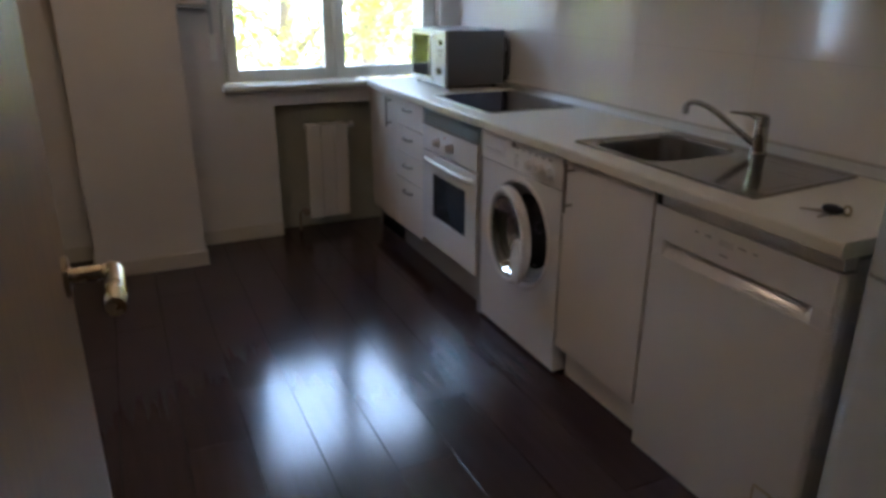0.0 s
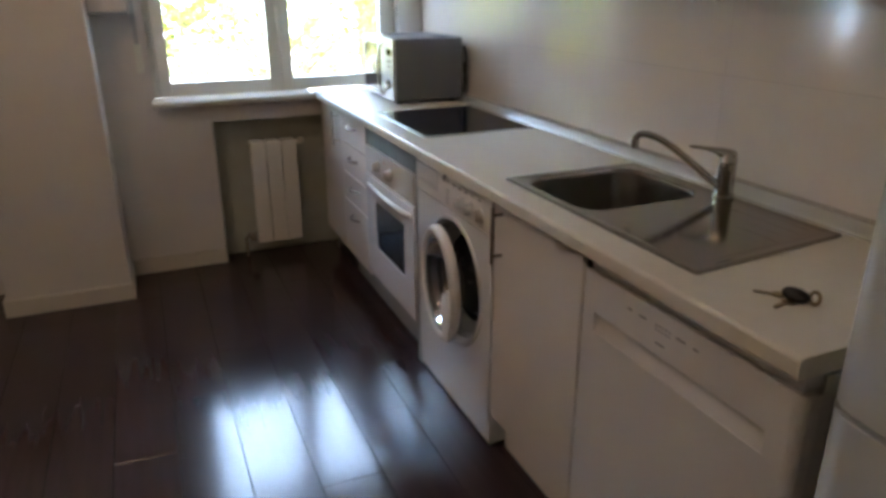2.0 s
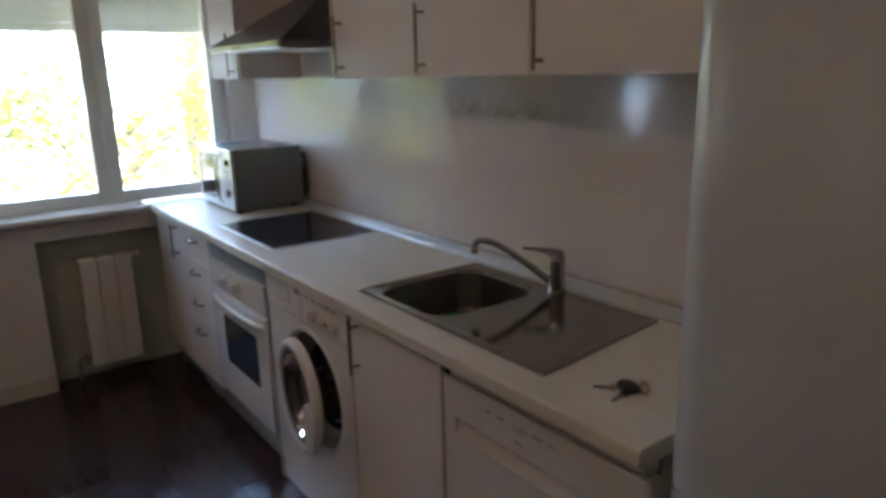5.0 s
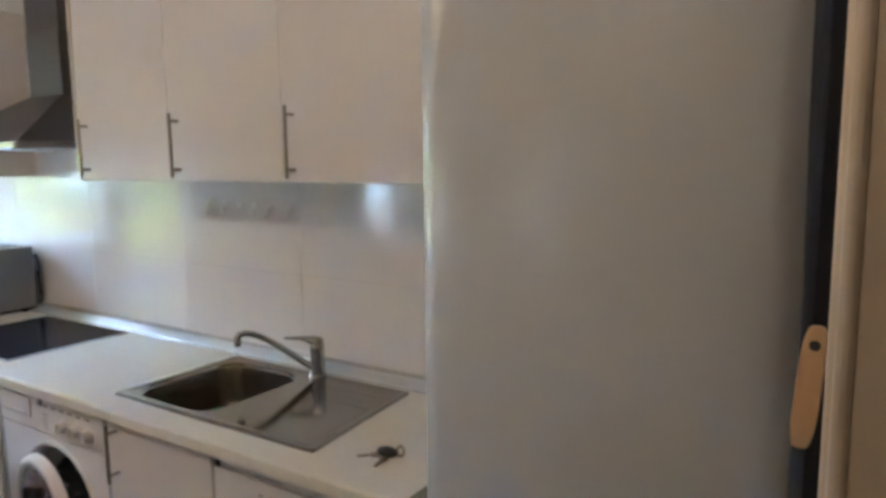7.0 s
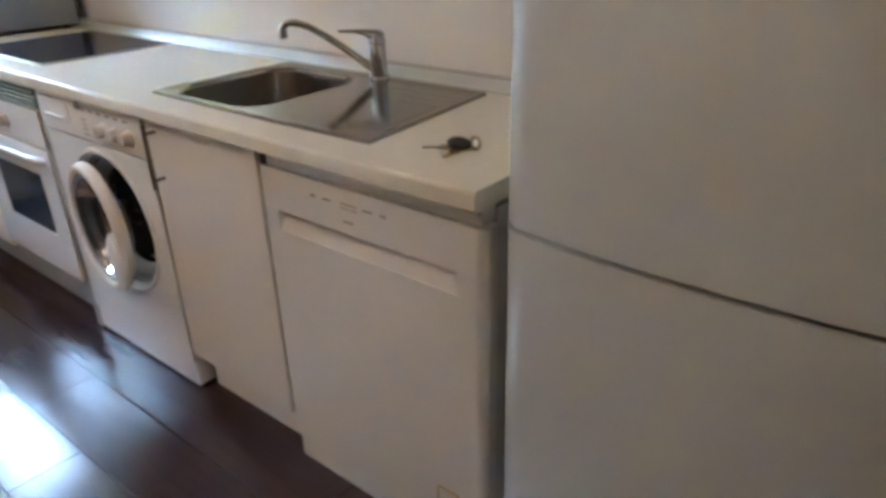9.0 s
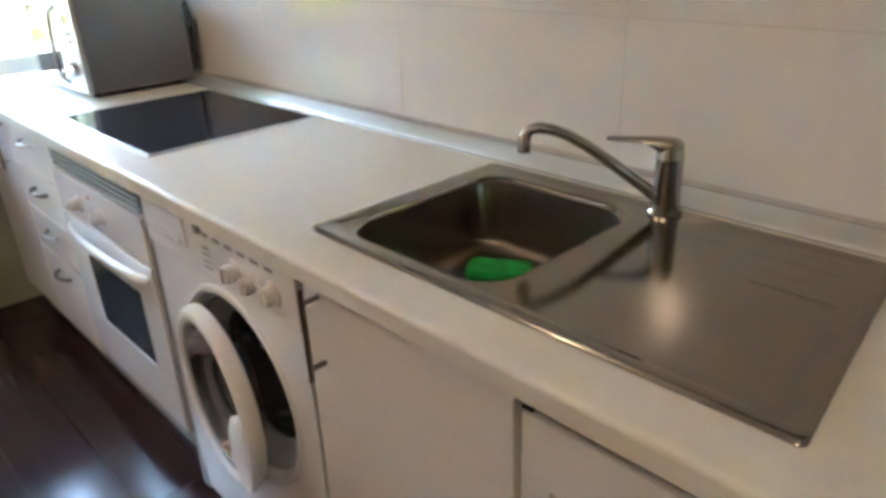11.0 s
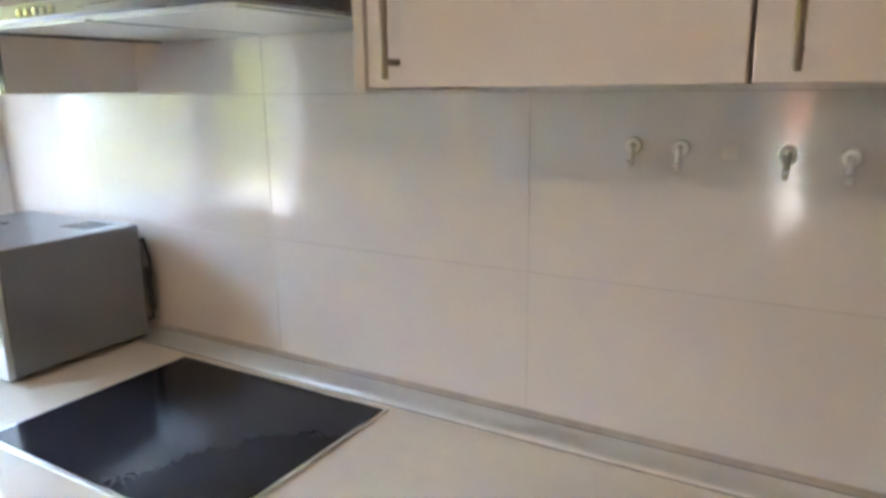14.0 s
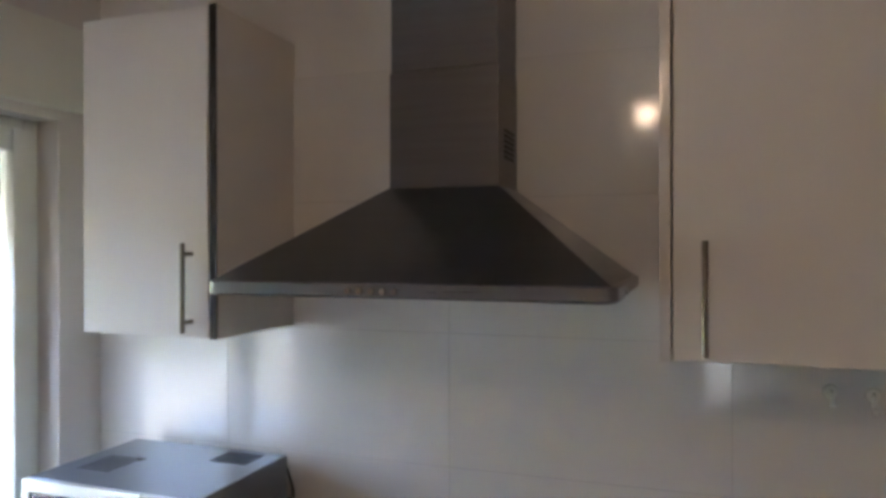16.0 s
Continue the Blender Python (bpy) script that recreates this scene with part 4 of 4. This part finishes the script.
def wall_hook(y, z, whole):
    h = thing("wall_hook", (WX, y, z), "small off-white plastic adhesive hook" if whole else "broken base of a plastic hook", "hook", "row of hooks")
    x = WX - 0.009
    if whole:
        part("pad", Geo().rod((x, y, z + 0.004), (x - 0.006, y, z + 0.004), 0.014, 0.012, 20), HOOK, h)
        part("prong", Geo().tube([(x - 0.005, y, z + 0.006), (x - 0.012, y, z + 0.002), (x - 0.013, y, z - 0.012), (x - 0.014, y, z - 0.022), (x - 0.022, y, z - 0.026), (x - 0.026, y, z - 0.018)], 0.0045, 8), HOOK, h)
    else:
        part("pad", Geo().box(x - 0.003, x, y - 0.011, y + 0.011, z - 0.008, z + 0.012, 0.001).rod((x - 0.003, y + 0.003, z - 0.002), (x - 0.008, y + 0.003, z - 0.002), 0.004), HOOK, h)


for k, y in enumerate((2.582, 2.511, 2.441, 2.365, 2.288, 2.199)):
    wall_hook(y, 1.406 - 0.002 * k, k != 2)

keys = thing("bunch_of_keys", (2.54, 1.455, CT), "bunch of keys with a black fob on the worktop", "keys")
part("fob", Geo().ball((2.536, 1.462, CT + 0.0112), 0.0165, 1.0, 1.6, 0.66, 20), BLACK, keys, "black plastic fob")


def key(p, ang, bow):
    k = Geo().rod((0, 0, 0), (0, 0, 0.0022), 0.011, seg=18).box(0.008, 0.040, -0.0035, 0.0035, 0, 0.0022, 0.0006).box(0.018, 0.021, -0.006, -0.003, 0, 0.002).box(0.027, 0.031, -0.0055, -0.003, 0, 0.002)
    k.bm.transform(Matrix.Translation(p) @ Matrix.Rotation(radians(ang), 4, "Z") @ Matrix.Rotation(radians(bow), 4, "Y"))
    part("key", k, BRASS_KEY, keys, "worn brass key")


key((2.522, 1.487, CT + 0.003), 132, 0)
key((2.516, 1.458, CT + 0.002), 190, 0)
ringp = [(2.551 + 0.008 * math.cos(a), 1.437 + 0.0075 * math.sin(a), CT + 0.0125 + 0.008 * math.sin(a + 0.8)) for a in [2 * math.pi * k / 20 for k in range(21)]]
part("key_ring", Geo().tube(ringp, 0.0030, 8), BRASS_KEY, keys, "steel key ring")

scrub = thing("scouring_sponge", (2.60, 2.17, CT - 0.14), "waisted green scouring sponge in the basin", "sponge")
BZ = CT - 0.145
def sponge_row(sx, sy, z):
    return rounded(-0.056 * sx, 0.056 * sx, -0.033 * sy, 0.033 * sy, 0.014, z, 5)


foam_rows = ((0.99, 0.97, 0.006), (1.05, 1.02, 0.009), (1.07, 1.04, 0.015), (1.02, 0.95, 0.021), (0.90, 0.70, 0.026), (0.82, 0.58, 0.030), (0.82, 0.58, 0.034), (0.90, 0.74, 0.039), (0.97, 0.90, 0.044), (0.99, 0.95, 0.050), (0.98, 0.93, 0.056), (0.93, 0.87, 0.060))
turn = Matrix.Translation((2.690, 2.183, BZ + 0.009)) @ Matrix.Rotation(radians(-58), 4, "Z") @ Matrix.Diagonal((1, 1, 0.86, 1))
g = Geo().loft([sponge_row(*q) for q in foam_rows])
g.bm.transform(turn)
part("foam", g, SPONGE_G, scrub)
g = Geo().loft([sponge_row(0.97, 0.96, 0.0), sponge_row(0.97, 0.96, 0.0058)])
g.bm.transform(turn)
part("scouring_pad", g, mat("dark_green_scourer", (0.006, 0.05, 0.02), 0.95, var=0.3, scale=80, bump=0.4), scrub, "dark green scouring layer")
cloth = thing("yellow_cloth", (2.66, 2.14, BZ), "crumpled yellow cleaning cloth under the sponge", "cloth")
g = Geo()
rows = []
for i in range(13):
    row = []
    for j in range(9):
        u, v = i / 12 - 0.5, j / 8 - 0.5
        x, y = u * 0.13, v * 0.085
        z = BZ + 0.004 + 0.005 * (1 + noise.noise((u * 4, v * 4, 3.0))) * (1 - (2 * u) ** 4)
        p = Matrix.Rotation(radians(-50), 4, "Z") @ Vector((x, y, 0))
        row.append(g.bm.verts.new((2.664 + p.x, 2.150 + p.y, z)))
    rows.append(row)
for a, b in zip(rows, rows[1:]):
    for j in range(8):
        g.bm.faces.new((a[j], a[j + 1], b[j + 1], b[j]))
bmesh.ops.solidify(g.bm, geom=g.bm.faces[:], thickness=0.003)
part("fabric", g, SPONGE_Y, cloth, smooth=60)

# ---- door leaf, and things hung beside the fridge ----
leaf = thing("door_1", (0.965, 0.57, FLOOR), "open brown veneered door with a brass lever handle", "door", kind="structure")
part("leaf", Geo().box(0.945, 0.985, 0.575, 1.378, FLOOR + 0.008, 2.045, 0.003), DOOR_WOOD, leaf)
hd = Geo().rod((0.985, 1.325, 1.055), (0.991, 1.325, 1.055), 0.026, 0.024, 28)
hd.rod((0.990, 1.325, 1.055), (1.036, 1.325, 1.055), 0.009, seg=16)
hd.tube([(1.036, 1.332, 1.055), (1.040, 1.318, 1.055), (1.041, 1.28, 1.054), (1.040, 1.235, 1.052), (1.039, 1.215, 1.052)], [0.010, 0.0115, 0.012, 0.0125, 0.011], 14)
part("lever", hd, BRASS, leaf, "worn brass lever handle")

bag = thing("hanging_apron", (2.16, SY, 0.4), "dark navy fabric apron hanging on the wall", "apron")
g = Geo()
loops = []
for i in range(22):
    z = 1.98 - 1.50 * i / 21
    w = 0.10 + 0.05 * i / 21
    loop = []
    for k in range(16):
        a = 2 * math.pi * k / 16
        dx = w * math.cos(a)
        dy = 0.019 * math.sin(a) * (1 + 0.3 * math.sin(9 * dx * 10 + z * 3))
        loop.append((2.28 + dx, 0.606 + dy, z))
    loops.append(loop)
g.loft(loops)
part("fabric", g, NAVY, bag, smooth=60)
brush = thing("wooden_brush_handle", (2.17, SY + 0.06, 1.24), "flat beech wood handle with a hanging hole", "brush")
g = Geo()
ring = []
for k in range(28):
    a = 2 * math.pi * k / 28
    ring.append((0.030 * math.copysign(abs(math.cos(a)) ** 0.5, math.cos(a)), 0.115 * math.copysign(abs(math.sin(a)) ** 0.6, math.sin(a))))
g.loft([[(x0, 0.606 + x * s * 0.42 - 0.08 * (z * s * 0.58), 1.320 + z * s * 0.58) for x, z in ring] for s, x0 in ((0.92, 2.148), (1, 2.151), (1, 2.159), (0.92, 2.162))])
part("grip", g, WOOD, brush)
part("hole", Geo().rod((2.1476, 0.602, 1.367), (2.150, 0.602, 1.367), 0.0056, seg=18), BLACK, brush, "dark hanging hole")
sheet = thing("folded_plastic_sheet", (2.06, SY + 0.02, 0.5), "folded whitish plastic sheet hanging by the casing", "sheet")
g = Geo()
loops = []
for i in range(18):
    z = 1.22 - 0.9 * i / 17
    loops.append([(2.035 + 0.014 * math.cos(a) + 0.003 * math.sin(z * 23), SY + 0.024 + 0.006 * math.sin(a) * (1 + 0.4 * math.sin(z * 31 + a)), z) for a in [2 * math.pi * k / 12 for k in range(12)]])
g.loft(loops)
part("fold", g, PAPER, sheet, smooth=60)

# ceiling mounts: the first only carries the added fridge fill
for lx, ly in ((1.15, 1.20), (1.05, 3.02)):
    lampo = thing("ceiling_mount", (lx, ly, TOP), "round ceiling mount for the warm lamp and the added fill", "lamp", "ceiling lamps")
    part("rose", Geo().rod((lx, ly, TOP - 0.03), (lx, ly, TOP - 0.001), 0.05, 0.06, 24).rod((lx, ly, TOP - 0.12), (lx, ly, TOP - 0.03), 0.02, 0.02, 16), PVC, lampo)

# ---- outside ----
HAZE = glow_mat("bright_haze", (0.64, 0.79, 1.0), 0.62)
structure("backdrop", Geo().box(-90, 90, 70, 70.1, -3, 60), HAZE, "overexposed hazy sky")
structure("backdrop_side", Geo().box(-60.1, -60, -20, 60, -3, 60), HAZE, "overexposed hazy sky")
g = Geo().box(-120, 120, 4.9, 240, -3.2, -3.0).box(-120, 120, -80, 4.9, -3.2, -3.0)
structure("ground", g, GRASS, "pale sunlit paved yard")


def tree(x, y, h, spread, seed, n_leaf, size=1.0):
    rnd = random.Random(seed)
    t = thing("tree", (x, y, -3.0), "leafy tree with yellow-green spring foliage", "tree", "trees outside the window")
    wood = Geo()
    wood.tube([(x, y, -3.0), (x + 0.05, y, -1.2), (x - 0.08, y + 0.05, 0.6), (x + 0.02, y, h * 0.55)], [0.20, 0.16, 0.12, 0.07], 10)
    tips = []
    for k in range(10):
        a = rnd.uniform(0, 2 * math.pi)
        z0 = rnd.uniform(-0.9, h * 0.4)
        ln = spread * rnd.uniform(0.6, 1.0)
        p0 = Vector((x, y, z0))
        p1 = p0 + Vector((math.cos(a) * ln * 0.5, math.sin(a) * ln * 0.5, ln * 0.45))
        p2 = p0 + Vector((math.cos(a + 0.3) * ln, math.sin(a + 0.3) * ln, ln * rnd.uniform(0.5, 0.9)))
        wood.tube([p0, p1, p2], [0.045, 0.027, 0.010], 7)
        tips += [p1, p2, (p1 + p2) / 2, p2 + Vector((rnd.gauss(0, 0.3), rnd.gauss(0, 0.3), rnd.gauss(0, 0.3)))]
        for _ in range(3):
            q = p1.lerp(p2, rnd.random())
            e = q + Vector((rnd.gauss(0, 0.4), rnd.gauss(0, 0.4), rnd.uniform(0, 0.5)))
            wood.tube([q, e], [0.016, 0.006], 5)
            tips.append(e)
    part("trunk", wood, BARK, t)
    verts, faces = [], []
    for k in range(n_leaf):
        c = rnd.choice(tips)
        p = c + Vector((rnd.gauss(0, 0.30), rnd.gauss(0, 0.30), rnd.gauss(0, 0.26)))
        m = Euler((rnd.uniform(-0.9, 0.9), rnd.uniform(-0.9, 0.9), rnd.uniform(0, 6.28))).to_matrix()
        s = rnd.uniform(0.035, 0.07) * size
        i = len(verts)
        for u, v, w in ((-1, 0, 0), (-0.2, 0.5, 0.12), (1, 0, 0), (-0.2, -0.5, 0.12)):
            verts.append(p + m @ Vector((u * s, v * s, w * s)))
        faces.append((i, i + 1, i + 2, i + 3))
    me = bpy.data.meshes.new("leaves")
    me.from_pydata([tuple(v - Vector((x, y, -3.0))) for v in verts], [], faces)
    me.materials.append(LEAF)
    ob = new("leaves", me)
    ob.parent = t
    tagged(ob, "", "", "", "stuff")


tree(3.32, 10.2, 4.2, 2.1, 3, 5600)
tree(5.2, 12.4, 4.4, 2.0, 8, 2600)
tree(-0.5, 8.9, 4.2, 2.1, 11, 7500, 1.6)
tree(-3.0, 10.2, 4.4, 2.2, 15, 7000, 1.6)
tree(0.4, 13.0, 5.0, 2.4, 21, 6000, 1.6)

# brick house across the yard
house = thing("brick_house", (10.5, 13.0, -3.0), "orange brick apartment house across the yard", "house")
part("wall", Geo().box(6.6, 16.0, 12.2, 18.0, -3.0, 6.0), MORTAR, house, smooth=0)
part("roof", Geo().box(6.3, 16.3, 11.9, 18.3, 6.0, 6.4), GREY_TRIM, house, smooth=0)
for i in range(3):
    for j in range(2):
        part("window", Geo().box(8.4 + i * 2.6, 9.6 + i * 2.6, 12.12, 12.19, -1.6 + j * 3.0, -0.2 + j * 3.0), BLACK_GLASS, house, smooth=0)
verts, faces = [], []
for r in range(106):
    z = -3.0 + r * 0.085
    for c in range(40):
        xx = 6.6 + c * 0.24 + (0.12 if r % 2 else 0)
        if xx + 0.23 > 16.0:
            continue
        hit = False
        for i in range(3):
            for j in range(2):
                if xx + 0.23 > 8.4 + i * 2.6 and xx < 9.6 + i * 2.6 and z + 0.075 > -1.6 + j * 3.0 and z < -0.2 + j * 3.0:
                    hit = True
        if hit:
            continue
        i = len(verts)
        x1, z1, y0, y1 = xx + 0.228, z + 0.073, 12.185, 12.2
        verts += [(xx, y0, z), (x1, y0, z), (x1, y0, z1), (xx, y0, z1), (xx, y1, z), (x1, y1, z), (x1, y1, z1), (xx, y1, z1)]
        faces += [(i, i + 1, i + 2, i + 3), (i + 1, i + 5, i + 6, i + 2), (i + 4, i, i + 3, i + 7), (i + 3, i + 2, i + 6, i + 7), (i + 4, i + 5, i + 1, i)]
me = bpy.data.meshes.new("bricks")
me.from_pydata([(a - 10.5, b - 13.0, c + 3.0) for a, b, c in verts], [], faces)
me.materials.append(BRICK)
ob = new("bricks", me)
ob.parent = house
tagged(ob, "", "", "", "stuff")

# unseen house added to colour the tile streak: white render below, brick above
facing = thing("unseen_added_house", (-9.5, 3.0, -3.0), "unseen added house with a white rendered base and orange brick above", "house")
part("base_wall", Geo().box(-12.0, -7.0, -3.0, 9.0, -3.0, 0.70), PLASTER, facing, smooth=0)
part("brick_wall", Geo().box(-12.0, -7.03, -3.0, 9.0, 0.70, 6.0), BRICK, facing, "orange brick upper wall", smooth=0)
part("string_course", Geo().box(-7.03, -6.96, -3.0, 9.0, 0.66, 0.74, 0.01), PLASTER, facing)
part("roof", Geo().box(-12.3, -6.7, -3.3, 9.3, 6.0, 6.35), GREY_TRIM, facing, smooth=0)

# ---- wall tiles and floor planks ----
grout = structure("tile_bed", Geo().box(WX - 0.0078, WX - 0.0005, SY + 0.002, WY - 0.002, 0.862, 2.106), GROUT, "pale grout bed of the wall tiles")
shared = {}
ys = [SY + 0.002] + [v for v in [2.757 - 0.6 * k for k in range(3, -1, -1)] + [3.357, 3.957]] + [WY - 0.002]
zs = [0.866, 1.185, 1.492, 1.799, 2.106]
for a, b in zip(ys, ys[1:]):
    for c, d in zip(zs, zs[1:]):
        k = (round(b - a, 3), round(d - c, 3))
        if k not in shared:
            t = part("tile", Geo().box(-0.008, -0.0005, 0.0007, k[0] - 0.0007, 0.0007, k[1] - 0.0007, 0.0008, 1), TILE, smooth=0)
            shared[k] = t.data
        else:
            t = new("tile", shared[k])
        t.parent = wall_east
        t.location = (WX - 0.001 + 0.0, a, c)
PW, PL = 0.190, 1.285
plank_mesh = None
for i in range(-12, 9):
    x = 1.495 + i * PW
    off = (0.695 + 0.31 * i) % PL
    y = -1.5 - PL + off
    while y < WY + 0.12:
        y0, y1 = max(y, -1.5), min(y + PL, WY + 0.12)
        x0, x1 = max(x, LX), min(x + PW, WX)
        if y1 - y0 > 0.03 and x1 - x0 > 0.03:
            if y0 == y and y1 == y + PL and x0 == x and x1 == x + PW:
                if plank_mesh is None:
                    p = part("plank", Geo().box(0.0006, PW - 0.0006, 0.0006, PL - 0.0006, -0.008, 0, 0.0012, 1), PLANK, smooth=0)
                    plank_mesh = p.data
                else:
                    p = new("plank", plank_mesh)
            else:
                p = part("plank", Geo().box(0.0006, x1 - x0 - 0.0006, 0.0006, y1 - y0 - 0.0006, -0.008, 0, 0.0012, 1), PLANK, smooth=0)
            p.parent = floor
            p.location = (x0, y0, FLOOR)
        y += PL
